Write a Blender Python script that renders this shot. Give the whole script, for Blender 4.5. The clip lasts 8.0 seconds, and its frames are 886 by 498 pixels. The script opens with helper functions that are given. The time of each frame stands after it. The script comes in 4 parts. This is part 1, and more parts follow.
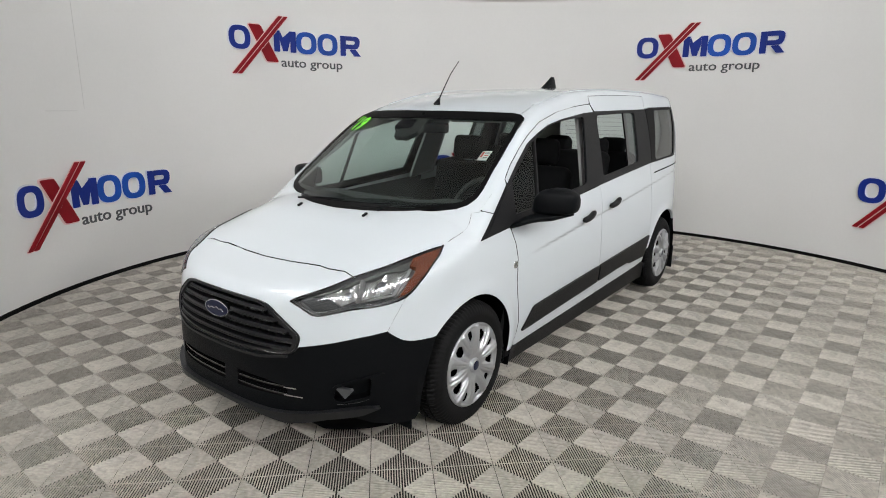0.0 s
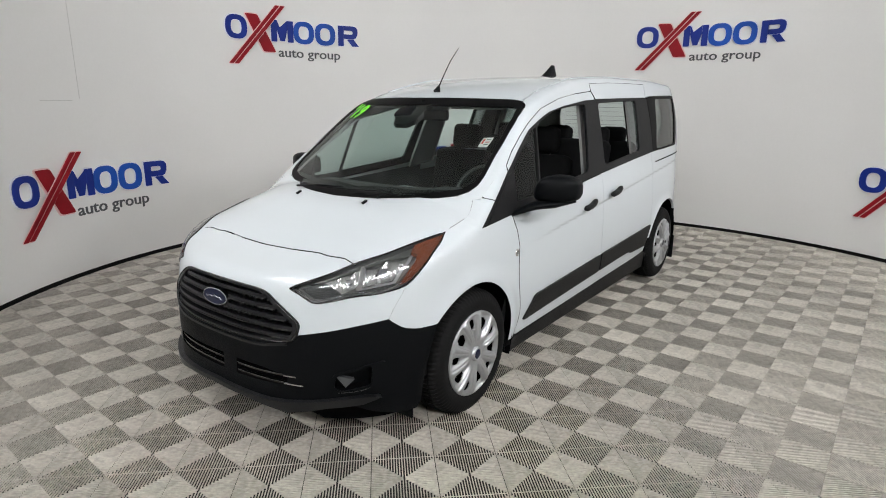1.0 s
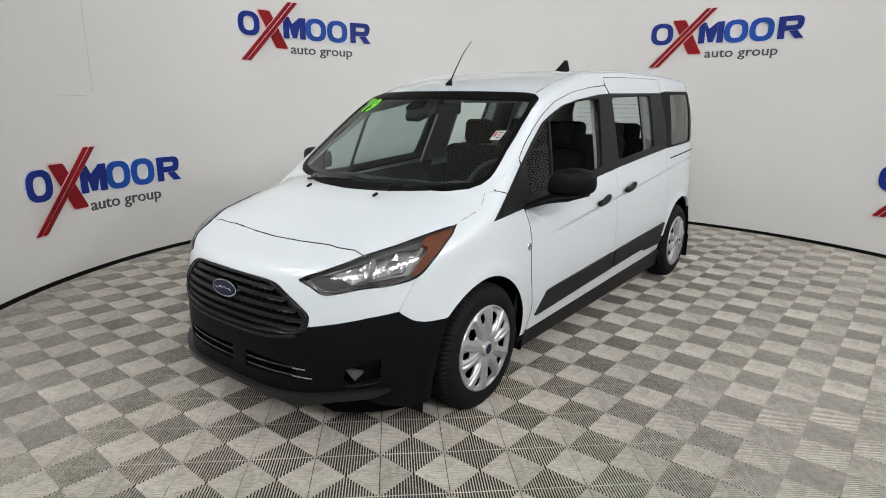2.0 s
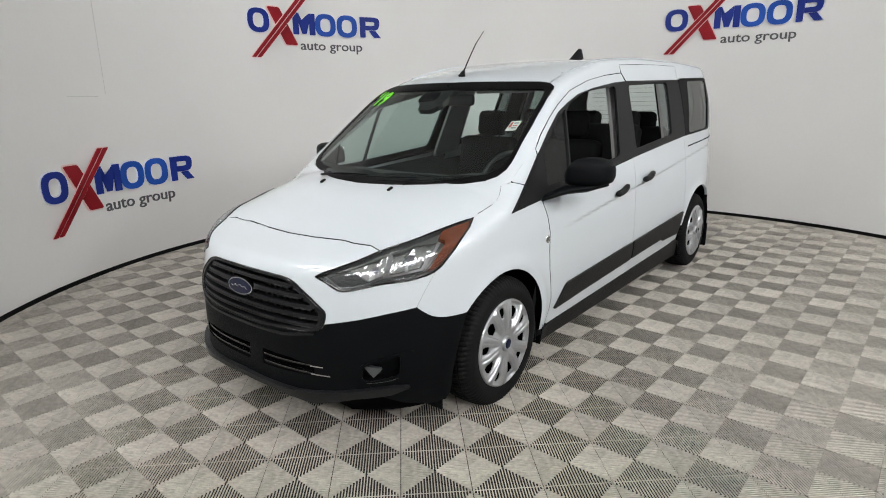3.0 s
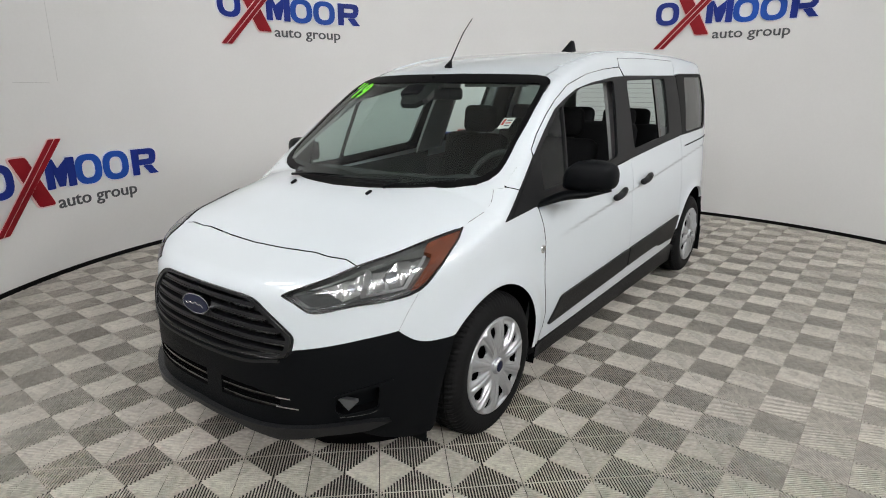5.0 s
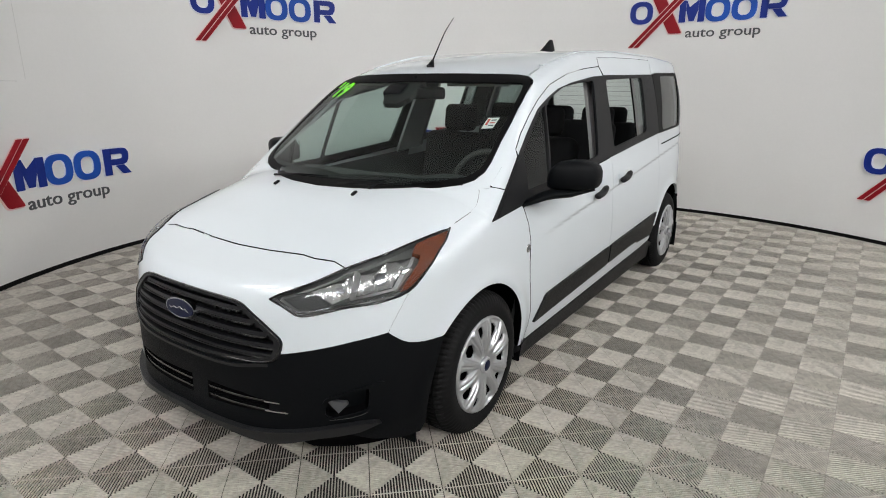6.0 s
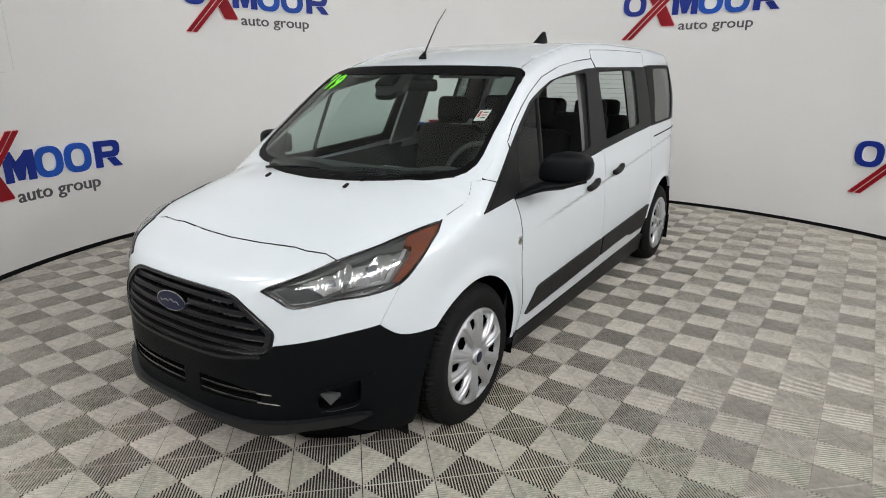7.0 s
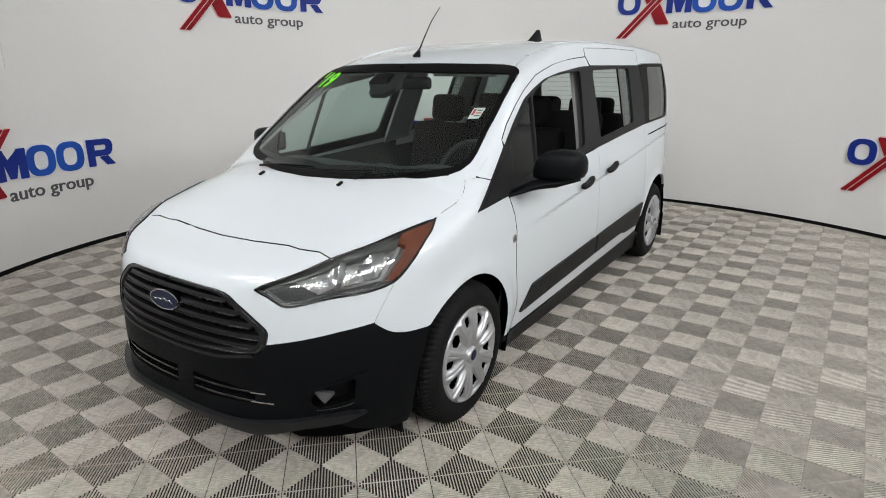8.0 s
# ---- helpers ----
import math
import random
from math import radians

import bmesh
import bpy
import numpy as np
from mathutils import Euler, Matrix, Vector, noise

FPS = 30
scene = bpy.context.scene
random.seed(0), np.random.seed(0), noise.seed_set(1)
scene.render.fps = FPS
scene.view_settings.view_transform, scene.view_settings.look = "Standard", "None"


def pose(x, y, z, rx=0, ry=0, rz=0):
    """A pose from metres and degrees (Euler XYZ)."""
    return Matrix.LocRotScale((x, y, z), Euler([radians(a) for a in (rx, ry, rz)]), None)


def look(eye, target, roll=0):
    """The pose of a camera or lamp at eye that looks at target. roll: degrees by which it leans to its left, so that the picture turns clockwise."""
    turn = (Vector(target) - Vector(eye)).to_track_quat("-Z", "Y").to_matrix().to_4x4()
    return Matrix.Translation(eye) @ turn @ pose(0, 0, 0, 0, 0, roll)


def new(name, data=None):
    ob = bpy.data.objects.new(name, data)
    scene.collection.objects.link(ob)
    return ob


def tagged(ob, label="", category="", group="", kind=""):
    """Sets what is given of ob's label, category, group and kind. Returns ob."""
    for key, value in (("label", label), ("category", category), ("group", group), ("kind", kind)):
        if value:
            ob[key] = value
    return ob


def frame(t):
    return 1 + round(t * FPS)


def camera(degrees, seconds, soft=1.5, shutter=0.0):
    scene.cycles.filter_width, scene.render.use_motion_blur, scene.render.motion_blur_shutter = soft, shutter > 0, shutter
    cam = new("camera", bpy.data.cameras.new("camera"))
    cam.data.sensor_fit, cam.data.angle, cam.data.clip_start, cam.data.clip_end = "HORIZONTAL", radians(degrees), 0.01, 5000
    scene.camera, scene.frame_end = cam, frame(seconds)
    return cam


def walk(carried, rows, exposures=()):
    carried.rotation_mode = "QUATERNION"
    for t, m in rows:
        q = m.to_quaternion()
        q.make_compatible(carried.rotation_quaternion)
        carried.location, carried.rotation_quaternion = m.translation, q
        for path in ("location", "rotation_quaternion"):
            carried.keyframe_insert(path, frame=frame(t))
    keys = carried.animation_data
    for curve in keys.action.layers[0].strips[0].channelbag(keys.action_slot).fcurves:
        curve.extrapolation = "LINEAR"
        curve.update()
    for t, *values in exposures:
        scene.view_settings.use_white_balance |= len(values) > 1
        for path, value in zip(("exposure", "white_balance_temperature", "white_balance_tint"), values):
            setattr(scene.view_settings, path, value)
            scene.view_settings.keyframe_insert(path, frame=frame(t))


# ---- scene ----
cam = camera(74.9, 8.0, soft=1.0)
PATH = [
    (0, (2.382, -2.293, 1.603), (1.21, -0.743, 1.128), 0.6),
    (0.5, (2.373, -2.299, 1.582), (1.211, -0.738, 1.119), 0.6),
    (1, (2.354, -2.281, 1.561), (1.191, -0.731, 1.067), 0.5),
    (1.5, (2.347, -2.276, 1.54), (1.178, -0.733, 1.037), 0.9),
    (1.7, (2.344, -2.272, 1.529), (1.166, -0.733, 1.033), 0.9),
    (2.8, (2.306, -2.238, 1.498), (1.081, -0.736, 1.004), -0.5),
    (3, (2.293, -2.239, 1.5), (1.069, -0.742, 0.991), -0.8),
    (3.5, (2.221, -2.255, 1.505), (1.018, -0.752, 0.967), -0.8),
    (4, (2.17, -2.152, 1.507), (0.993, -0.632, 0.954), 0.3),
    (4.5, (2.135, -2.016, 1.5), (0.954, -0.497, 0.955), 0.7),
    (4.7, (2.11, -2.005, 1.5), (0.93, -0.484, 0.961), 0.4),
    (5.8, (2.026, -2.039, 1.519), (0.926, -0.458, 0.982), 0.2),
    (6, (2.034, -2.039, 1.518), (0.941, -0.455, 0.975), 0.2),
    (6.5, (2.045, -2.035, 1.517), (0.961, -0.449, 0.961), 0.1),
    (7, (2.045, -2.037, 1.517), (0.972, -0.447, 0.95), 0.3),
    (7.5, (2.05, -2.031, 1.514), (0.982, -0.439, 0.941), 0.2),
    (8, (2.049, -2.033, 1.514), (0.99, -0.436, 0.943), 0.3),
]
walk(cam, [(t, look(eye, target, roll)) for t, eye, target, roll in PATH])

# panel lights on the ceiling: x, y, length, width, strength, turn; flood panels round the open side: place, strength, width, height
LIGHTS = [(-1.9, -2.8, 1.2, .6, 42, 40), (-3.3, -1.4, 1.2, .6, 26, 60), (3.3, 3.5, 1.2, .6, 15, 135)]
FLOODS = [((7.2, -4.0, 5.0), 38, 2.4, 1.2), ((2.2, -6.2, 5.0), 29, 2.4, 1.2), ((5.2, 1.9, 3.7), 70, .8, .5), ((5.0, -.6, 3.7), 44, .8, .5)]

# ---- world, light ----
world = bpy.data.worlds.new("hall_world")
scene.world = world
world.use_nodes = True
world.node_tree.nodes["Background"].inputs[0].default_value = (.86, .93, 1, 1)
world.node_tree.nodes["Background"].inputs[1].default_value = .12


# ---- materials ----
def material(name, colour, rough=.5, metal=0.0, coat=0.0, grain=0.0, grain_scale=60, bump=0.0, bump_scale=200, stain=0.0, stain_scale=1.5, spec=.5, warm=None):
    """A surface with two scales of colour variation and fine relief."""
    m = bpy.data.materials.new(name)
    m.use_nodes = True
    nt = m.node_tree
    b = nt.nodes["Principled BSDF"]
    b.inputs["Roughness"].default_value = rough
    b.inputs["Metallic"].default_value = metal
    b.inputs["Specular IOR Level"].default_value = spec
    b.inputs["Coat Weight"].default_value = coat
    b.inputs["Coat Roughness"].default_value = .04
    rgb = nt.nodes.new("ShaderNodeRGB")
    rgb.outputs[0].default_value = (*colour, 1)
    out = rgb.outputs[0]
    place = nt.nodes.new("ShaderNodeTexCoord")
    for amount, scale in ((grain, grain_scale), (stain, stain_scale)):
        if amount:
            n = nt.nodes.new("ShaderNodeTexNoise")
            n.inputs["Scale"].default_value = scale
            n.inputs["Detail"].default_value = 5
            nt.links.new(place.outputs["Object"], n.inputs["Vector"])
            ramp = nt.nodes.new("ShaderNodeMapRange")
            ramp.inputs["From Min"].default_value, ramp.inputs["From Max"].default_value = .3, .7
            ramp.inputs["To Min"].default_value, ramp.inputs["To Max"].default_value = 1 - amount, 1 + amount * .4
            nt.links.new(n.outputs["Fac"], ramp.inputs["Value"])
            mul = nt.nodes.new("ShaderNodeVectorMath")
            mul.operation = "SCALE"
            nt.links.new(out, mul.inputs[0])
            nt.links.new(ramp.outputs["Result"], mul.inputs["Scale"])
            out = mul.outputs["Vector"]
    nt.links.new(out, b.inputs["Base Color"])
    if bump:
        n = nt.nodes.new("ShaderNodeTexNoise")
        n.inputs["Scale"].default_value = bump_scale
        n.inputs["Detail"].default_value = 3
        nt.links.new(place.outputs["Object"], n.inputs["Vector"])
        bn = nt.nodes.new("ShaderNodeBump")
        bn.inputs["Strength"].default_value = bump
        bn.inputs["Distance"].default_value = .002
        nt.links.new(n.outputs["Fac"], bn.inputs["Height"])
        nt.links.new(bn.outputs["Normal"], b.inputs["Normal"])
    return m


def glass(name, tint, gloss=.06, rough=.01):
    """A thin pane: mostly clear with a tint, and a gloss that grows at grazing angles."""
    m = bpy.data.materials.new(name)
    m.use_nodes = True
    nt = m.node_tree
    nt.nodes.clear()
    o = nt.nodes.new("ShaderNodeOutputMaterial")
    t = nt.nodes.new("ShaderNodeBsdfTransparent")
    t.inputs[0].default_value = (*tint, 1)
    g = nt.nodes.new("ShaderNodeBsdfGlossy")
    g.inputs["Roughness"].default_value = rough
    f = nt.nodes.new("ShaderNodeLayerWeight")
    f.inputs["Blend"].default_value = .5
    p = nt.nodes.new("ShaderNodeMath")
    p.operation = "POWER"
    p.inputs[1].default_value = 5
    a = nt.nodes.new("ShaderNodeMath")
    a.operation = "MULTIPLY_ADD"
    a.inputs[1].default_value, a.inputs[2].default_value = .9, .04 + gloss
    mix = nt.nodes.new("ShaderNodeMixShader")
    nt.links.new(f.outputs["Facing"], p.inputs[0])
    nt.links.new(p.outputs[0], a.inputs[0])
    nt.links.new(a.outputs[0], mix.inputs[0])
    nt.links.new(t.outputs[0], mix.inputs[1])
    nt.links.new(g.outputs[0], mix.inputs[2])
    nt.links.new(mix.outputs[0], o.inputs[0])
    return m


def glow(name, colour, strength):
    m = bpy.data.materials.new(name)
    m.use_nodes = True
    b = m.node_tree.nodes["Principled BSDF"]
    b.inputs["Base Color"].default_value = (.8, .8, .8, 1)
    b.inputs["Emission Color"].default_value = (*colour, 1)
    b.inputs["Emission Strength"].default_value = strength
    return m


PAINT = material("white_paint", (.63, .675, .71), .5, coat=1.0, stain=.015, stain_scale=3)
BLACK_PLASTIC = material("black_bumper_plastic", (.0032, .0038, .0048), .5, spec=.12, grain=.15, grain_scale=90, bump=.25, bump_scale=900, stain=.12, stain_scale=5)
TRIM = material("charcoal_trim", (.0068, .007, .0078), .5, spec=.25, grain=.1, bump=.2, bump_scale=900)
GRILLE = material("grille_plastic", (.010, .0104, .012), .34, spec=.35, grain=.1, bump=.1, bump_scale=600)
LIP = material("lip_plastic", (.010, .0104, .0115), .38, grain=.15, bump=.25, bump_scale=700, stain=.15, stain_scale=8)
FRIT = material("black_glass_print", (.003, .003, .0033), .5, spec=.1, stain=.1)
WEDGE = material("fog_wedge_plastic", (.075, .078, .082), .4, grain=.1)
GLOSS_BLACK = material("gloss_black", (.008, .008, .009), .12, coat=.4, stain=.1)
# DEEP: near-black for liners and underside; also paints the shade in gaps and openings
DEEP = material("black_and_cavity_shade", (.0025, .0025, .003), .9, spec=.05, grain=.2)
CHROME = material("chrome", (.82, .83, .85), .12, metal=1.0, stain=.04, stain_scale=12)
REFLECTOR = material("lamp_reflector", (.50, .51, .505), .24, metal=.95, bump=.14, bump_scale=26, stain=.08, stain_scale=25)
LAMP_GREY = material("lamp_bezel", (.20, .206, .202), .30, metal=.8, grain=.1)
DARK_CHROME = material("dark_chrome", (.30, .31, .33), .22, metal=1.0, stain=.1, stain_scale=15)
AMBER = material("amber_lens", (.15, .040, .017), .15, coat=.6, grain=.3, grain_scale=90, stain=.35, stain_scale=14)
SILVER = material("silver_wheel_paint", (.46, .47, .485), .30, metal=.65, coat=.3, grain=.04, stain=.06, stain_scale=9)
RUBBER = material("tyre_rubber", (.0045, .0045, .0048), .7, spec=.2, grain=.25, grain_scale=70, bump=.3, bump_scale=300, stain=.2, stain_scale=6)
BLUE_ENAMEL = material("blue_enamel", (.006, .009, .032), .3, spec=.3, grain=.05)
SCREEN = glass("windscreen_glass", (.66, .79, .745), .04)
CLEAR = glass("lamp_lens_glass", (.96, .965, .97), .0, .02)
SIDE_GLASS = glass("side_glass", (.64, .71, .69), -.01)
DARK_GLASS = glass("rear_quarter_glass", (.26, .29, .285), .08)
FABRIC = material("seat_fabric", (.007, .0072, .008), .9, spec=.2, grain=.3, grain_scale=160, bump=.5, bump_scale=500, stain=.15)
DASH = material("dashboard_vinyl", (.030, .033, .033), .62, grain=.15, bump=.3, bump_scale=500)
LINING = material("light_grey_lining", (.34, .34, .33), .85, grain=.08, bump=.2)
PILLAR = material("grey_pillar_trim", (.32, .325, .32), .6, grain=.06)
GREEN_PAINT = material("neon_green_marker", (.22, .95, .03), .5, grain=.08, grain_scale=40)
PAPER = material("paper_label", (.75, .72, .70), .6, grain=.05)
RED_INK = material("red_ink", (.55, .06, .05), .6, grain=.05)
WALL = material("wall_paint", (.80, .792, .78), .55, grain=.012, grain_scale=40, bump=.08, bump_scale=120, stain=.03, stain_scale=.8)
SEAM = material("seam_shadow_line", (.60, .59, .58), .8, grain=.1)
BASE = material("base_strip_rubber", (.0035, .003, .003), .7, spec=.15, grain=.3, grain_scale=30, stain=.3, stain_scale=4)
CEILING = material("ceiling_board", (.55, .55, .54), .85, grain=.05, stain=.05)
# slab colour taken down to near black: the tile grooves' shade is painted in
CONCRETE_SHADE = material("concrete", (.006, .0058, .0055), .85, grain=.3, grain_scale=25, bump=.3, stain=.2)
LOGO_BLUE = material("sign_blue", (.014, .085, .44), .45, spec=.25, grain=.05, stain=.25, stain_scale=2.2)
LOGO_NAVY = material("sign_navy", (.010, .030, .26), .45, spec=.25, grain=.05, stain=.2, stain_scale=2.2)
LOGO_RED = material("sign_red", (.30, .008, .016), .5, spec=.2, grain=.06, stain=.25, stain_scale=3)
LOGO_EDGE = material("sign_acrylic_edge", (.80, .82, .90), .25, stain=.05)
LOGO_PINK = material("sign_red_edge", (.82, .56, .55), .3, stain=.05)
LOGO_GREY = material("sign_grey", (.085, .088, .095), .5, grain=.1)


def tile_material():
    m = material("floor_tile_plastic", (.555, .522, .465), .6, spec=.07, grain=.16, grain_scale=55, bump=.15, bump_scale=250, stain=.20, stain_scale=1.1)
    nt = m.node_tree
    b = nt.nodes["Principled BSDF"]
    src = b.inputs["Base Color"].links[0].from_socket
    info = nt.nodes.new("ShaderNodeObjectInfo")
    r = nt.nodes.new("ShaderNodeMapRange")
    r.inputs["To Min"].default_value, r.inputs["To Max"].default_value = .92, 1.06
    nt.links.new(info.outputs["Random"], r.inputs["Value"])
    mul = nt.nodes.new("ShaderNodeVectorMath")
    mul.operation = "SCALE"
    nt.links.new(src, mul.inputs[0])
    nt.links.new(r.outputs["Result"], mul.inputs["Scale"])
    # scuffs and trodden-in dirt
    place = nt.nodes.new("ShaderNodeTexCoord")
    out = mul.outputs["Vector"]
    for scale, detail, low, high in ((16, 6, .82, 1.07), (4.5, 4, .93, 1.04)):
        n = nt.nodes.new("ShaderNodeTexNoise")
        n.inputs["Scale"].default_value, n.inputs["Detail"].default_value, n.inputs["Distortion"].default_value = scale, detail, 1.2
        nt.links.new(place.outputs["Object"], n.inputs["Vector"])
        r = nt.nodes.new("ShaderNodeMapRange")
        r.inputs["From Min"].default_value, r.inputs["From Max"].default_value = .34, .58
        r.inputs["To Min"].default_value, r.inputs["To Max"].default_value = low, high
        nt.links.new(n.outputs["Fac"], r.inputs["Value"])
        mul = nt.nodes.new("ShaderNodeVectorMath")
        mul.operation = "SCALE"
        nt.links.new(out, mul.inputs[0])
        nt.links.new(r.outputs["Result"], mul.inputs["Scale"])
        out = mul.outputs["Vector"]
    nt.links.new(out, b.inputs["Base Color"])
    return m


TILE = tile_material()


# ---- mesh helpers ----
def thing(name, label, category, group="", kind="", at=None):
    """An Empty at the thing's base that carries its parts."""
    ob = new(name)
    ob.empty_display_size = .1
    if at is not None:
        ob.matrix_basis = at
    return tagged(ob, label, category, group, kind)


def mesh_of(name, verts, faces, mat, smooth=True):
    me = bpy.data.meshes.new(name)
    me.from_pydata([tuple(v) for v in verts], [], [tuple(f) for f in faces])
    if smooth:
        me.polygons.foreach_set("use_smooth", [True] * len(me.polygons))
    me.materials.append(mat)
    me.update()
    return me


def part(name, bm, mat, parent=None, label="", smooth=None):
    """Links a bmesh, or a mesh, as one object under a thing or a part."""
    if isinstance(bm, bpy.types.Mesh):
        me = bm
    else:
        me = bpy.data.meshes.new(name)
        if smooth is not None:
            for f in bm.faces:
                f.smooth = smooth
        bm.to_mesh(me)
        bm.free()
        me.materials.append(mat)
    ob = new(name, me)
    if parent is not None:
        ob.parent = parent
    return tagged(ob, label)


def box(size, at=(0, 0, 0), bevel=.01, segments=2, turn=(0, 0, 0)):
    bm = bmesh.new()
    bmesh.ops.create_cube(bm, size=1)
    bmesh.ops.scale(bm, vec=size, verts=bm.verts)
    if bevel:
        bmesh.ops.bevel(bm, geom=bm.edges[:], offset=bevel, segments=segments, profile=.5, affect="EDGES")
    bmesh.ops.transform(bm, matrix=pose(*at, *turn), verts=bm.verts)
    for f in bm.faces:
        f.smooth = True
    return bm


def lathe(profile, n=48, axis="x", closed=False):
    """Turns a profile of (distance along the axis, radius)."""
    bm = bmesh.new()
    rings = []
    for d, r in profile:
        ring = []
        for k in range(n):
            a = 2 * math.pi * k / n
            c, s = r * math.cos(a), r * math.sin(a)
            ring.append(bm.verts.new((d, c, s) if axis == "x" else (c, s, d)))
        rings.append(ring)
    pairs = list(zip(rings, rings[1:] + ([rings[0]] if closed else [])))
    for a, b in pairs if closed else pairs[:len(rings) - 1]:
        for k in range(n):
            bm.faces.new((a[k], a[(k + 1) % n], b[(k + 1) % n], b[k]))
    bmesh.ops.recalc_face_normals(bm, faces=bm.faces[:])
    for f in bm.faces:
        f.smooth = True
    return bm


def tube(points, radius, n=8, flat=1.0):
    """A rod along a few points; radius may be a list."""
    pts = [Vector(p) for p in points]
    radii = radius if isinstance(radius, (list, tuple)) else [radius] * len(pts)
    bm = bmesh.new()
    rings = []
    side = None
    for i, p in enumerate(pts):
        d = (pts[min(i + 1, len(pts) - 1)] - pts[max(i - 1, 0)]).normalized()
        if side is None:
            side = d.cross(Vector((0, 0, 1)) if abs(d.z) < .9 else Vector((1, 0, 0))).normalized()
        side = (side - d * side.dot(d)).normalized()
        up = d.cross(side)
        rings.append([bm.verts.new(p + radii[i] * (math.cos(2 * math.pi * k / n) * side + flat * math.sin(2 * math.pi * k / n) * up)) for k in range(n)])
    for a, b in zip(rings, rings[1:]):
        for k in range(n):
            bm.faces.new((a[k], a[(k + 1) % n], b[(k + 1) % n], b[k]))
    bm.faces.new(rings[0])
    bm.faces.new(rings[-1])
    bmesh.ops.recalc_face_normals(bm, faces=bm.faces[:])
    for f in bm.faces:
        f.smooth = len(f.verts) == 4
    return bm


def rounded(poly, r, n=4):
    """Rounds the corners of a polygon."""
    out = []
    for i, p in enumerate(poly):
        p = np.array(p, float)
        a, b = np.array(poly[i - 1], float) - p, np.array(poly[(i + 1) % len(poly)], float) - p
        la, lb = np.linalg.norm(a), np.linalg.norm(b)
        c = min(r, la * .45, lb * .45)
        s, e = p + a / la * c, p + b / lb * c
        for k in range(n + 1):
            t = k / n
            out.append(tuple((1 - t) ** 2 * s + 2 * t * (1 - t) * p + t * t * e))
    return out


def curve(points, n=4):
    """A smooth open line through the points (Catmull-Rom)."""
    p = [np.array(q, float) for q in points]
    p = [2 * p[0] - p[1]] + p + [2 * p[-1] - p[-2]]
    out = []
    for i in range(1, len(p) - 2):
        for k in range(n):
            t = k / n
            out.append(tuple(.5 * (2 * p[i] + (p[i + 1] - p[i - 1]) * t + (2 * p[i - 1] - 5 * p[i] + 4 * p[i + 1] - p[i + 2]) * t * t
                                   + (3 * p[i] - p[i - 1] - 3 * p[i + 1] + p[i + 2]) * t ** 3)))
    return out + [tuple(p[-2])]


def both(half):
    """A closed outline symmetrical in its first coordinate from its half on the + side."""
    return list(half) + [(-a, b) for a, b in reversed(half) if abs(a) > 1e-6]


def gradient(p):
    e = 1e-4
    g = np.c_[body(p[:, 0] + e, p[:, 1], p[:, 2]) - body(p[:, 0] - e, p[:, 1], p[:, 2]),
              body(p[:, 0], p[:, 1] + e, p[:, 2]) - body(p[:, 0], p[:, 1] - e, p[:, 2]),
              body(p[:, 0], p[:, 1], p[:, 2] + e) - body(p[:, 0], p[:, 1], p[:, 2] - e)]
    return g / np.maximum(np.linalg.norm(g, axis=1), 1e-9)[:, None]


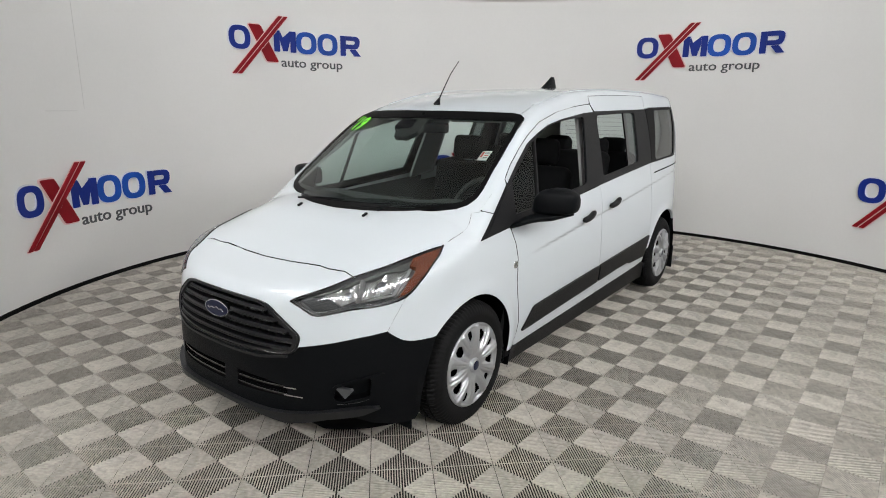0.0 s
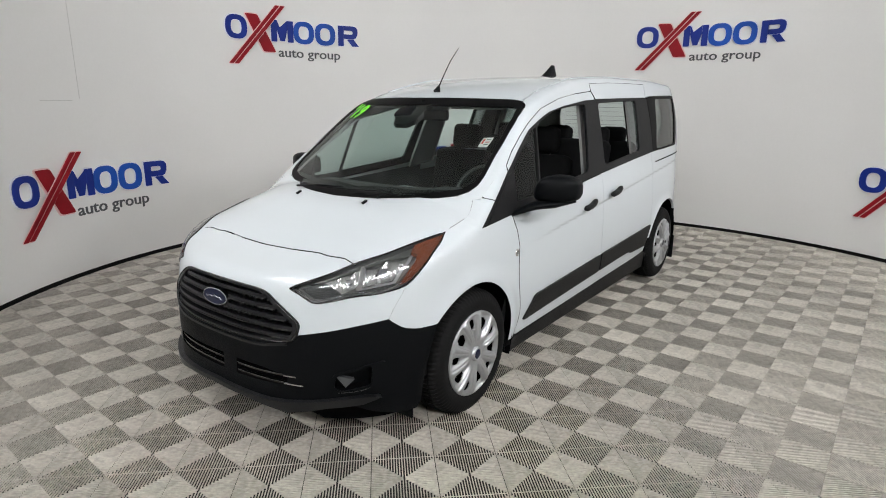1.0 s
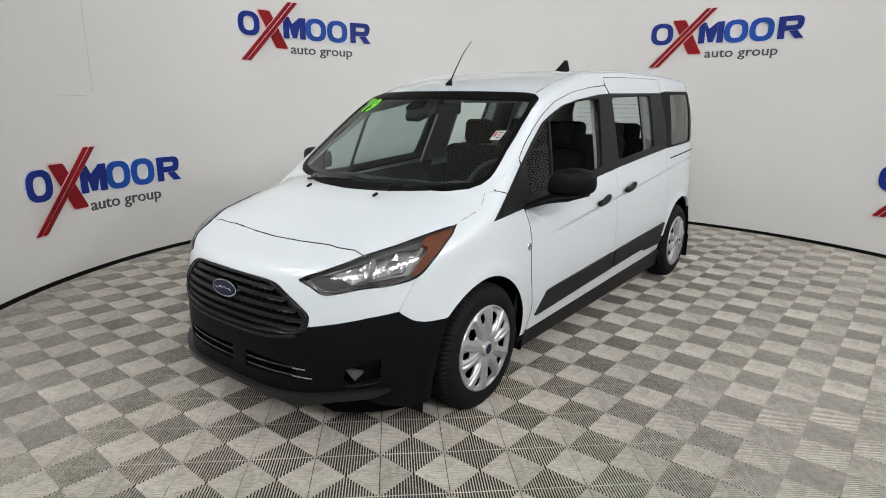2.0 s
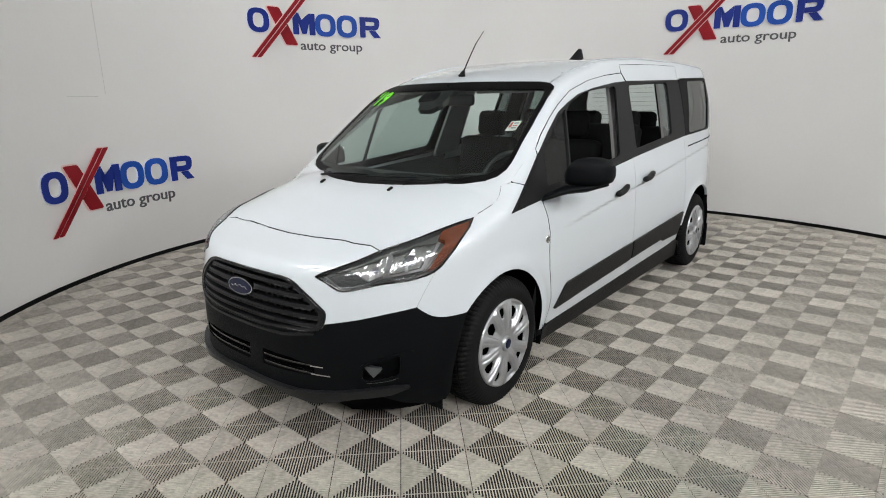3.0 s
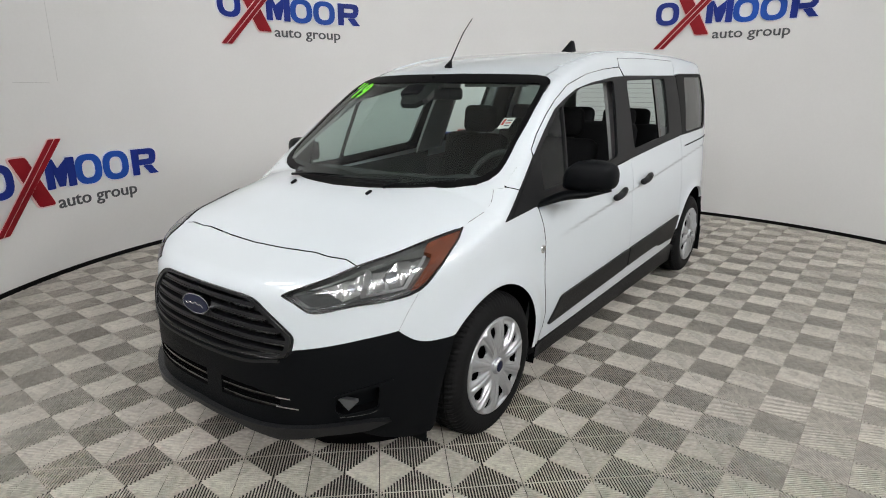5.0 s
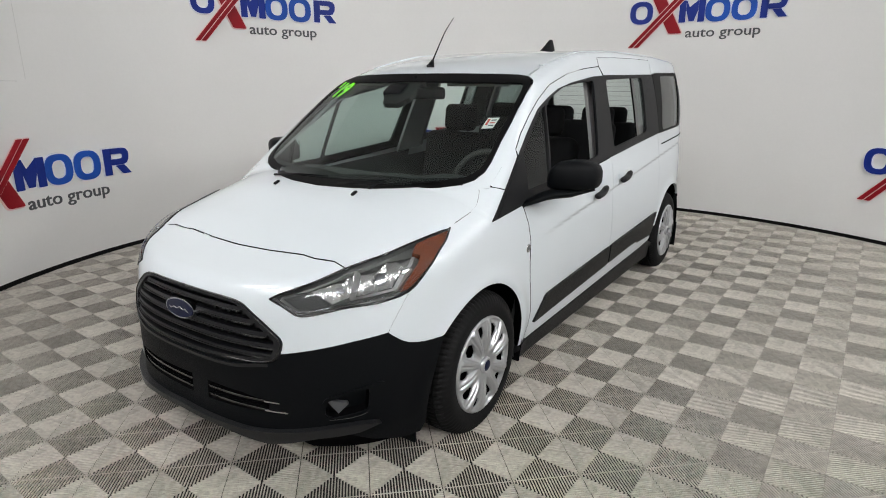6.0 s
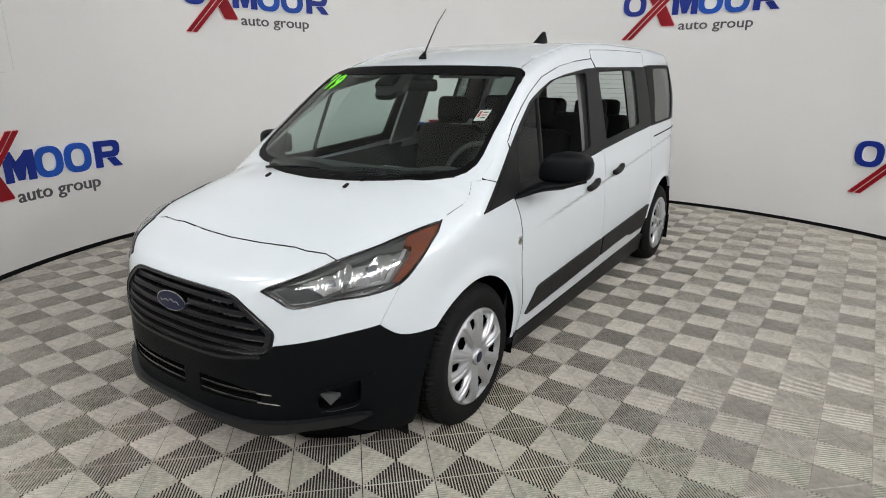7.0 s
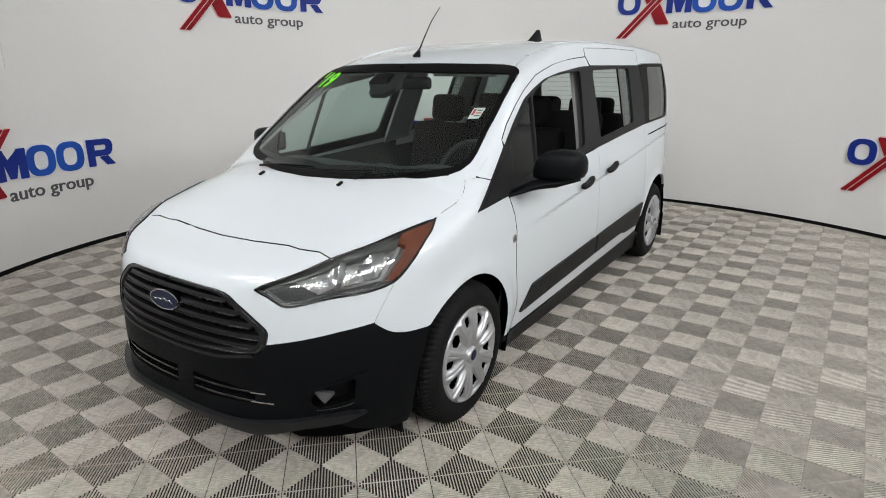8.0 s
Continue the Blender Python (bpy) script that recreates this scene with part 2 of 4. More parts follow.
def skin_mesh(name, poly, onto, step, mat, holes=(), lift=0.0, thick=.012, flip=False, dome=0.0, rim_mat=None):
    """A sheet of the van's skin inside an outline, with convex holes, folded rims and a thickness."""
    bm = bmesh.new()
    f = bm.faces.new([bm.verts.new((a, b, 0)) for a, b in poly])
    lo, hi = np.min(poly, axis=0), np.max(poly, axis=0)

    def cut(co, no):
        bmesh.ops.bisect_plane(bm, geom=bm.verts[:] + bm.edges[:] + bm.faces[:], dist=1e-6, plane_co=co, plane_no=no)
    for k in range(2):
        n = max(1, int(math.ceil((hi[k] - lo[k]) / step[k])))
        for i in range(1, n):
            co, no = [0, 0, 0], [0, 0, 0]
            co[k], no[k] = lo[k] + (hi[k] - lo[k]) * i / n, 1
            cut(co, no)
    for h in holes:
        area = sum(h[i - 1][0] * h[i][1] - h[i][0] * h[i - 1][1] for i in range(len(h)))
        edges = []
        for i in range(len(h)):
            a, b = h[i - 1], h[i]
            no = np.array((b[1] - a[1], a[0] - b[0], 0)) * (1 if area > 0 else -1)
            edges.append((np.array((*a, 0)), no / np.linalg.norm(no)))
            cut((*a, 0), no)
        gone = [g for g in bm.faces if all((np.array(g.calc_center_median()) - a) @ n < 0 for a, n in edges)]
        bmesh.ops.delete(bm, geom=gone, context="FACES")
    bmesh.ops.triangulate(bm, faces=[g for g in bm.faces if len(g.verts) > 4])
    bm.verts.index_update()
    q = np.array([v.co[:2] for v in bm.verts])
    p = onto(q)
    n = gradient(p)
    faces = [[v.index for v in g.verts] for g in bm.faces]
    rim = [[v.index for v in e.verts] for e in bm.edges if len(e.link_faces) == 1]
    bm.free()
    if dome:
        d = np.min([np.hypot(*(q - np.array(poly[i])).T) for i in range(len(poly))], axis=0)
        lift = lift + dome * np.minimum(d / d.max(), 1)
        lift = lift[:, None]
    p = p + n * lift
    turned = []
    for g in faces:
        no = np.cross(p[g[1]] - p[g[0]], p[g[2]] - p[g[0]])
        turned.append(g if no @ n[g[0]] > 0 else g[::-1])
    verts, out = list(p), list(turned)
    if thick:
        way = {}
        for g in turned:
            for a, b in zip(g, g[1:] + g[:1]):
                way[(a, b)] = 1
        plain = len(out)
        ids = sorted({v for e in rim for v in e})
        top = {v: len(verts) + 2 * i for i, v in enumerate(ids)}
        for v in ids:
            verts += [p[v], p[v] - n[v] * thick]
        for a, b in rim:
            if (a, b) not in way:
                a, b = b, a
            out.append([top[b], top[a], top[a] + 1, top[b] + 1])
    verts = np.array(verts)
    if flip:
        verts = verts * [-1, 1, 1]
        out = [g[::-1] for g in out]
    me = mesh_of(name, verts, out, mat)
    normals = np.zeros((len(verts), 3))
    if not dome:
        normals[:len(n)] = n * ([-1, 1, 1] if flip else [1, 1, 1])
        me.normals_split_custom_set_from_vertices(normals.tolist())
    # a dark rim material puts the shade of the panel gaps into the colour
    if rim_mat and thick:
        me.materials.append(rim_mat)
        me.polygons.foreach_set("material_index", [0] * plain + [1] * (len(out) - plain))
    return me


def skin(name, poly, onto, step, mat, parent, label="", **k):
    return part(name, skin_mesh(name, poly, onto, step, mat, **k), mat, parent, label)


# ---- the van's shape ----
def spline(xs, ys):
    """A smooth curve through a few stations (Hermite, monotone slopes)."""
    xs, ys = np.array(xs, float), np.array(ys, float)
    h, d = np.diff(xs), np.diff(ys) / np.diff(xs)
    m = np.zeros(len(xs))
    m[0], m[-1] = d[0], d[-1]
    for i in range(1, len(xs) - 1):
        m[i] = 0 if d[i - 1] * d[i] <= 0 else (h[i - 1] + h[i]) / (h[i - 1] / d[i] + h[i] / d[i - 1])

    def f(x):
        x = np.clip(x, xs[0], xs[-1])
        i = np.clip(np.searchsorted(xs, x) - 1, 0, len(xs) - 2)
        t = (x - xs[i]) / h[i]
        a, b = ys[i], ys[i + 1]
        return ((2 * t - 3) * t * t + 1) * a + (3 - 2 * t) * t * t * b + h[i] * (((t - 2) * t + 1) * t * m[i] + (t - 1) * t * t * m[i + 1])
    return f


# the van's body: front towards -y, ground at z = 0, front axle at y = 0
half_width = spline([.12, .22, .32, .45, .62, .80, .95, 1.10, 1.30, 1.50, 1.62, 1.80],
                    [.800, .815, .832, .850, .860, .857, .846, .815, .764, .707, .672, .615])
nose = spline([.12, .20, .26, .33, .45, .56, .68, .77, .90, 1.1], [-.80, -.885, -.912, -.91, -.905, -.897, -.878, -.86, -.80, -.7])
tail = spline([.2, .5, 1.0, 1.4, 1.8], [3.80, 3.86, 3.87, 3.86, 3.76])
hood_line = spline([-1.0, -.90, -.865, -.82, -.74, -.66, -.4, -.167, 0, .2, .4], [.60, .72, .775, .805, .832, .856, .963, 1.055, 1.092, 1.12, 1.13])
hood_drop = spline([-.9, -.6, -.16, .15], [.0, .025, .10, .07])
roof_line = spline([.5, .785, 1.2, 1.7, 2.2, 2.8, 3.4, 3.9], [1.50, 1.625, 1.702, 1.747, 1.765, 1.765, 1.746, 1.702])
screen_line = spline([.95, 1.08, 1.34, 1.59, 1.7], [-.19, -.02, .335, .685, .85])
CORNER, SQUARE = -.05, 2.5


def smooth_max(k, *ds):
    top = np.maximum.reduce(ds)
    return top + k * np.log(sum(np.exp((d - top) / k) for d in ds))


def ramp(t):
    """A soft step from 0 to 1."""
    t = np.clip(t, 0, 1)
    return t * t * (3 - 2 * t)


def body(x, y, z):
    """Signed distance, roughly, to the van's skin: below 0 inside."""
    x = abs(x)
    w = half_width(z) + .034 * ramp((y - 2.0) / 1.0) * ramp((z - .95) / .55)
    turn_in = 2.95 + .33 * ramp((z - .8) / .7)
    fy = np.clip((CORNER - y) / (CORNER - nose(z)), 0, None)
    ry = np.clip((y - turn_in) / (tail(z) - turn_in), 0, None)
    plan = ((x / w) ** SQUARE + fy ** SQUARE) ** (1 / SQUARE) - 1
    plan = np.where(y > turn_in, ((x / w) ** 3.2 + ry ** 3.2) ** (1 / 3.2) - 1, plan) * .8
    flare = .012 * np.exp(-((np.hypot(y, z - .32) - .39) / .05) ** 2) + .012 * np.exp(-((np.hypot(y - 3.07, z - .32) - .39) / .05) ** 2)
    under = .756 + .092 * y - z
    crease = .008 * ramp(under / .02) * np.exp(-np.clip(under, 0, None) / .10) * ramp((y - .45) / .5)
    plan = plan - np.where(z < .85, flare, 0) + crease
    deck = np.where(y < .3, z - hood_line(y) + hood_drop(y) * (x / .77) ** 3.2, z - 1.10)
    low = smooth_max(.018, plan, deck * .8)
    roof = z - roof_line(y) + np.interp(y, [.85, 1.4], [.055, .014]) * (x / .6) ** 2
    screen = (screen_line(z) + .10 * (x / .65) ** 2 - y) * .6
    side = np.where(y > turn_in, plan, x - w + crease)
    up = smooth_max(.016, roof, screen, side)
    return np.minimum(low, up)


def reach(eye, way, far, start=0.0):
    """How far along each ray the skin lies, from inside."""
    lo, hi = np.full(len(eye), float(start)), np.full(len(eye), float(far))
    for _ in range(36):
        mid = (lo + hi) / 2
        p = eye + way * mid[:, None]
        inside = body(p[:, 0], p[:, 1], p[:, 2]) < 0
        lo, hi = np.where(inside, mid, lo), np.where(inside, hi, mid)
    return eye + way * lo[:, None]


def polar(q):
    """Round the nose: degrees from straight ahead towards +x, and height."""
    a, z = np.radians(q[:, 0]), q[:, 1]
    return reach(np.c_[0 * z, 0 * z, z], np.c_[np.sin(a), -np.cos(a), 0 * z], 1.6)


def flank(q):
    """On the side: y and height."""
    y, z = q[:, 0], q[:, 1]
    return reach(np.c_[0 * z, y, z], np.c_[0 * z + 1, 0 * z, 0 * z], 1.2)


def above(q):
    """On top: x and y."""
    x, y = q[:, 0], q[:, 1]
    return reach(np.c_[x, y, 0 * x + .5], np.c_[0 * x, 0 * x, 0 * x + 1], 1.6)


def ahead(q):
    """On the windscreen: x and height, seen from the front."""
    x, z = q[:, 0], q[:, 1]
    return reach(np.c_[x, 0 * x + 1.6, z], np.c_[0 * x, 0 * x - 1, 0 * x], 3.0)


def behind(q):
    """On the tail: x and height."""
    x, z = q[:, 0], q[:, 1]
    return reach(np.c_[x, 0 * x + 2.5, z], np.c_[0 * x, 0 * x + 1, 0 * x], 2.5)


# ---- the hall ----
MIDDLE, RADIUS = (.432, 1.515), 4.087
TILE_SIZE, TILE_TURN, TILE_AT = .4, -1.886, (-.2983, -1.6100)


def round_wall(a0, a1, r0, r1, z0, z1, n):
    """A curved wall between two angles (degrees) and two radii."""
    bm = bmesh.new()
    rows = []
    for i in range(n + 1):
        a = radians(a0 + (a1 - a0) * i / n)
        c, s = math.cos(a), math.sin(a)
        rows.append([bm.verts.new((MIDDLE[0] + r * c, MIDDLE[1] + r * s, z)) for r, z in ((r0, z0), (r0, z1), (r1, z1), (r1, z0))])
    for p, q in zip(rows, rows[1:]):
        for k in range(4):
            bm.faces.new((p[k], p[(k + 1) % 4], q[(k + 1) % 4], q[k])).smooth = k in (0, 2)
    bm.faces.new(rows[0])
    bm.faces.new(rows[-1][::-1])
    bmesh.ops.recalc_face_normals(bm, faces=bm.faces[:])
    bmesh.ops.split_edges(bm, edges=[e for e in bm.edges if len(e.link_faces) == 2 and e.link_faces[0].smooth != e.link_faces[1].smooth])
    return bm


def on_wall(a0, u, v, d):
    """u metres to the right of the angle a0 along the curved wall, v up, d in front of it."""
    a = radians(a0) - u / RADIUS
    return (MIDDLE[0] + (RADIUS - d) * math.cos(a), MIDDLE[1] + (RADIUS - d) * math.sin(a), v)


# its near-black colour stands in for shade seen down between the ribs
tagged(part("ground", box((60, 60, .2), (0, 0, -.1183), 0), CONCRETE_SHADE), "bare concrete slab under the floor tiles, blackened as shade for their grooves", "ground", kind="structure")
tagged(part("wall_round", round_wall(26, 240, RADIUS, RADIUS + .12, -.012, 2.985, 130), WALL), "off-white painted curved display wall", "wall", kind="structure")
tagged(part("baseboard", round_wall(26, 240, RADIUS - .006, RADIUS - .001, -.012, .036, 130), BASE), "black rubber strip along the foot of the curved wall", "baseboard", kind="structure")
# plain walls that close the hall
X0, X1, Y0, Y1, TOP = -5.2, 9.6, -8.4, 6.6, 5.2
for name, size, at in (("wall_west", (.15, Y1 - Y0, TOP), (X0, (Y0 + Y1) / 2, TOP / 2)), ("wall_east", (.15, Y1 - Y0, TOP), (X1, (Y0 + Y1) / 2, TOP / 2)),
                       ("wall_south", (X1 - X0 - .15, .15, TOP), ((X0 + X1) / 2, Y0 + .08, TOP / 2)), ("wall_north", (X1 - X0 - .15, .15, TOP), ((X0 + X1) / 2, Y1 - .08, TOP / 2))):
    tagged(part(name, box(size, at, 0), WALL, smooth=False), "plain off-white hall wall", "wall", kind="structure")
tagged(part("ceiling", box((X1 - X0 + .3, Y1 - Y0 + .3, .1), ((X0 + X1) / 2, (Y0 + Y1) / 2, TOP + .05), 0), CEILING, smooth=False), "plain pale ceiling board", "ceiling", kind="structure")


def seam(name, a0, u0, v0, u1, v1):
    bm = bmesh.new()
    n = 6
    w = .0017
    across = (0, w) if abs(u1 - u0) > abs(v1 - v0) else (w, 0)
    rows = []
    for i in range(n + 1):
        u, v = u0 + (u1 - u0) * i / n, v0 + (v1 - v0) * i / n
        rows.append([bm.verts.new(on_wall(a0, u + s * across[0], v + s * across[1], d)) for s, d in ((-1, .0006), (0, .0022), (1, .0006))])
    for p, q in zip(rows, rows[1:]):
        for k in range(2):
            bm.faces.new((p[k], p[k + 1], q[k + 1], q[k]))
    return tagged(part(name, bm, SEAM), "faint joint line between painted wall panels", "wall joint", kind="structure")


seam("trim", -158.1, 0, 1.56, 0, 2.98)
seam("trim", -152.4, 0, 1.543, .33, 1.543)


# ceiling lights
def ceiling_light(x, y, lx, ly, strength, turn=0):
    t = thing("ceiling_light", "flat white ceiling panel light, switched on", "ceiling light", "panel lights on the ceiling", at=pose(x, y, TOP - .001, 0, 0, turn))
    bm = bmesh.new()
    for s in (-1, 1):
        for size, at in (((lx + .06, .03, .03), (0, s * (ly / 2 + .015), -.015)), ((.03, ly, .03), (s * (lx / 2 + .015), 0, -.015))):
            b = box(size, at, .003, 1)
            me = bpy.data.meshes.new("tmp")
            b.to_mesh(me)
            b.free()
            bm.from_mesh(me)
            bpy.data.meshes.remove(me)
    part("frame", bm, LINING, t)
    part("diffuser", box((lx, ly, .012), (0, 0, -.012), .002, 1), glow("panel_glow", (.985, .985, .98), strength), t, "glowing white diffuser")
    return t


for x, y, lx, ly, s, turn in LIGHTS:
    ceiling_light(x, y, lx, ly, s, turn)


def flood_panel(at, strength, wide, high):
    """A light panel hung from the ceiling on two rods, tilted towards the van."""
    m = look(at, (.4, 1.0, .9))
    t = thing("flood_light", "white flood panel hung from the ceiling, switched on", "flood light", "flood panels facing the display", at=m)
    part("housing", box((wide + .06, high + .06, .08), (0, 0, .045), .01, 2), LINING, t)
    part("diffuser", box((wide, high, .01), (0, 0, 0), .002, 1), glow("flood_glow", (.985, .985, .985), strength), t, "glowing white diffuser")
    back = m.inverted()
    for s in (-.36 * wide, .36 * wide):
        top = m @ Vector((s, .25 * high, .08))
        part("rod", tube([back @ top, back @ Vector((top.x, top.y, TOP))], .012, 8), CHROME, t)
    return t


for row in FLOODS:
    flood_panel(*row)


# wall signs: rings, crossed strokes and plain bars, standing off the wall
def plate(name, outline, depth0, depth1, mat, parent, a0, v0, inner=None, label=""):
    """A flat shape with thickness, bent to the wall."""
    bm = bmesh.new()
    n = len(outline)

    def ring(pts, d):
        return [bm.verts.new(on_wall(a0, u, v0 + v, d)) for u, v in pts]
    f, b = ring(outline, depth1), ring(outline, depth0)
    if inner:
        fi, bi = ring(inner, depth1), ring(inner, depth0)
        for k in range(n):
            j = (k + 1) % n
            bm.faces.new((f[k], f[j], fi[j], fi[k]))
            bm.faces.new((fi[k], fi[j], bi[j], bi[k]))
    else:
        bmesh.ops.triangulate(bm, faces=[bm.faces.new(f)])
    for k in range(n):
        j = (k + 1) % n
        bm.faces.new((f[k], b[k], b[j], f[j]))
    bmesh.ops.recalc_face_normals(bm, faces=bm.faces[:])
    return part(name, bm, mat, parent, label, smooth=False)


def oval(cu, cv, w, h, n=28, p=2.6):
    pts = []
    for k in range(n):
        a = 2 * math.pi * k / n
        c, s = math.cos(a), math.sin(a)
        pts.append((cu + w * math.copysign(abs(c) ** (2 / p), c), cv + h * math.copysign(abs(s) ** (2 / p), s)))
    return pts


def grown(poly, d):
    c = np.mean(poly, axis=0)
    out = []
    for i, p in enumerate(poly):
        a, b = np.array(poly[i - 1], float), np.array(poly[(i + 1) % len(poly)], float)
        t = b - a
        n = np.array((t[1], -t[0])) / max(np.linalg.norm(t), 1e-9)
        if n @ (np.array(p) - c) < 0:
            n = -n
        out.append(tuple(np.array(p) + n * d))
    return out


def lettering(words, size, thick, bold, shear=0.0):
    """Raised letters as a mesh, and its points with the line's length as 1."""
    txt = bpy.data.curves.new("letters", "FONT")
    txt.body, txt.size, txt.extrude, txt.offset, txt.shear = words, size, thick, bold, shear
    txt.resolution_u = 3
    ob = new("letters", txt)
    bpy.context.view_layer.update()
    me = bpy.data.meshes.new_from_object(ob.evaluated_get(bpy.context.evaluated_depsgraph_get()))
    bpy.data.objects.remove(ob)
    co = np.empty(len(me.vertices) * 3)
    me.vertices.foreach_get("co", co)
    return me, co.reshape(-1, 3)


def split_letters(me, co):
    """The points and faces of each letter; points of one letter hang together."""
    root = list(range(len(co)))

    def top(i):
        while root[i] != i:
            i = root[i]
        return i
    for p in me.polygons:
        for v in p.vertices[1:]:
            root[top(v)] = top(p.vertices[0])
    out = {}
    for p in me.polygons:
        out.setdefault(top(p.vertices[0]), []).append(list(p.vertices))
    letters = []
    for faces in out.values():
        ids = sorted({v for f in faces for v in f})
        at = {v: k for k, v in enumerate(ids)}
        letters.append((co[ids], [[at[v] for v in f] for f in faces]))
    return letters


WORDS, CO = lettering("auto group", .150, .004, .0012)
CO[:, 0] = (CO[:, 0] - CO[:, 0].min()) / np.ptp(CO[:, 0])
LETTERS = split_letters(WORDS, CO)


def wall_sign(a0, v0, label):
    t = thing("wall_sign", label, "wall sign", "dealer signs on the curved wall")
    for name, cu, mat in (("ring", .135, LOGO_NAVY), ("ring", .985, LOGO_BLUE), ("ring", 1.265, LOGO_BLUE)):
        cv = .40 if cu < .2 else .395
        o, i = oval(cu, cv, .132, .128), oval(cu, cv, .068, .076)
        p = plate(name, o, .012, .022, mat, t, a0, v0, i)
        plate("edge", grown(o, .010), .002, .0118, LOGO_EDGE, p, a0, v0, grown(i, -.008))
    # upright bars, a chevron and a slanted foot, each a plain plate
    for u0, u1 in ((.567, .639), (.777, .849), (1.437, 1.507)):
        poly = rounded([(u0, .275), (u1, .275), (u1, .515), (u0, .515)], .006, 2)
        p = plate("bar", poly, .012, .022, LOGO_NAVY, t, a0, v0)
        plate("edge", grown(poly, .010), .002, .0118, LOGO_EDGE, p, a0, v0)
    for name, poly, low in (("chevron", [(.642, .515), (.708, .375), (.774, .515), (.774, .41), (.735, .285), (.681, .285), (.642, .41)], .0113),
                            ("foot", [(1.575, .358), (1.640, .358), (1.708, .275), (1.622, .275), (1.556, .352)], .0108)):
        p = plate(name, poly, .012, .022, LOGO_NAVY, t, a0, v0)
        plate("edge", grown(poly, .009), .002, low, LOGO_EDGE, p, a0, v0)
    outer = [(1.510, .515), (1.635, .515), (1.672, .506), (1.692, .482), (1.696, .450), (1.690, .408), (1.668, .374), (1.635, .362), (1.510, .362)]
    inner = [(1.512, .463), (1.600, .463), (1.620, .460), (1.630, .452), (1.632, .440), (1.630, .428), (1.620, .419), (1.600, .416), (1.512, .416)]
    p = plate("half_ring", outer, .012, .022, LOGO_NAVY, t, a0, v0, inner)
    plate("edge", grown(outer, .009), .002, .0103, LOGO_EDGE, p, a0, v0, inner)
    back = rounded([(.25, .555), (.40, .555), (.615, .155), (.465, .155)], .02, 2)
    p = plate("short_stroke", back, .014, .024, LOGO_RED, t, a0, v0)
    plate("edge", grown(back, .012), .002, .0138, LOGO_PINK, p, a0, v0)
    for k, (a, b) in enumerate(((0, .052), (.066, .118))):
        s = rounded([(.01 + a, .005), (.01 + b, .005), (.632 + b, .672), (.632 + a, .672)], .008, 2)
        p = plate("long_stroke", s, .026, .034, LOGO_RED, t, a0, v0)
        plate("edge", grown(s, .008), .0242, .0258, LOGO_PINK, p, a0, v0)
    # the small line of grey writing under the blocks
    for co, faces in LETTERS:
        pts = [on_wall(a0, .655 + .805 * u, v0 + .109 + v, .004 + d) for u, v, d in co]
        part("letter", mesh_of("letter", pts, faces, LOGO_GREY, False), LOGO_GREY, t)
    return t


HIGH = "raised blue and red dealer sign high on the curved wall"
LOW = "raised blue and red dealer sign low on the curved wall"
wall_sign(213.7, .435, LOW)
wall_sign(177.75, 1.955, HIGH)
wall_sign(139.6, .43, "raised blue and red dealer sign low behind the van")
wall_sign(101.8, 1.972, HIGH)
wall_sign(64.3, .415, LOW)


# ---- the van ----
van = thing("van", "white passenger van with black bumpers parked on the tiles", "van")
FINE, MID = (2.0, .022), (.06, .045)


def polar_of(pts, onto):
    """Points given on the flank or from above, as degrees round the nose and height."""
    p = onto(np.array(pts, float))
    return [(float(np.degrees(np.arctan2(x, -y))), float(z)) for x, y, z in p]


def on_top(pts):
    """Points given round the nose, as seen from above."""
    p = polar(np.array(pts, float))
    return [(float(x), float(y)) for x, y, z in p]


# outlines round the nose: degrees, height
LAMP_TOP = [(28.0, .782), (31.5, .806), (39.5, .844), (47.5, .880), (58.2, .914), (70.1, .945), (79.2, .964)]
LAMP_LOW = [(75.0, .934), (69.8, .899), (65.2, .850), (59.9, .789), (52.5, .766), (45.3, .758), (37.0, .732), (34.4, .733)]
HOOD_CUT = [(0, .876), (17, .879), (32.5, .885), (36.7, .882), (42.8, .883), (46.0, .872)]
BLACK_TOP = [(30.6, .588), (38.0, .608), (46.4, .632), (54.3, .647)]
FENDER_LOW = [(56.0, .624), (59.1, .592), (63.5, .575), (68.5, .573)]
GRILLE_OUT = [(0, .768), (9, .768), (17.2, .766), (21.0, .757), (26.6, .698), (31.2, .638), (30.7, .593), (29.3, .558), (25.4, .547), (10.5, .541), (0, .540)]


def soft(poly, r=1.6, n=4):
    """Rounds an outline given in degrees and height; one degree is about 14 mm."""
    return [(a, z / 70) for a, z in rounded([(a, z * 70) for a, z in poly], r, n)]


def bend(points, n=4):
    """A smooth line through points in degrees and height."""
    return [(a, z / 70) for a, z in curve([(a, z * 70) for a, z in points], n)]


FENDER_LOW = bend([(54.3, .647)] + FENDER_LOW, 4)[1:]
LAMP_TOP, LAMP_LOW = bend(LAMP_TOP, 3), bend(LAMP_LOW, 3)
GRILLE_OUT = [p for p in soft([(-10, .768)] + GRILLE_OUT + [(-10, .541)], 3.2, 4) if p[0] >= 0]
GRILLE_OUT = [(0, .768)] + [p for p in GRILLE_OUT if p[0] > .01] + [(0, .540)]
ARCH_AT, ARCH_R = (-.03, .305), .395


def arch(cy, cz, r, a0, a1, n=22):
    return [(cy - r * math.cos(radians(a0 + (a1 - a0) * k / n)), cz + r * math.sin(radians(a0 + (a1 - a0) * k / n))) for k in range(n + 1)]


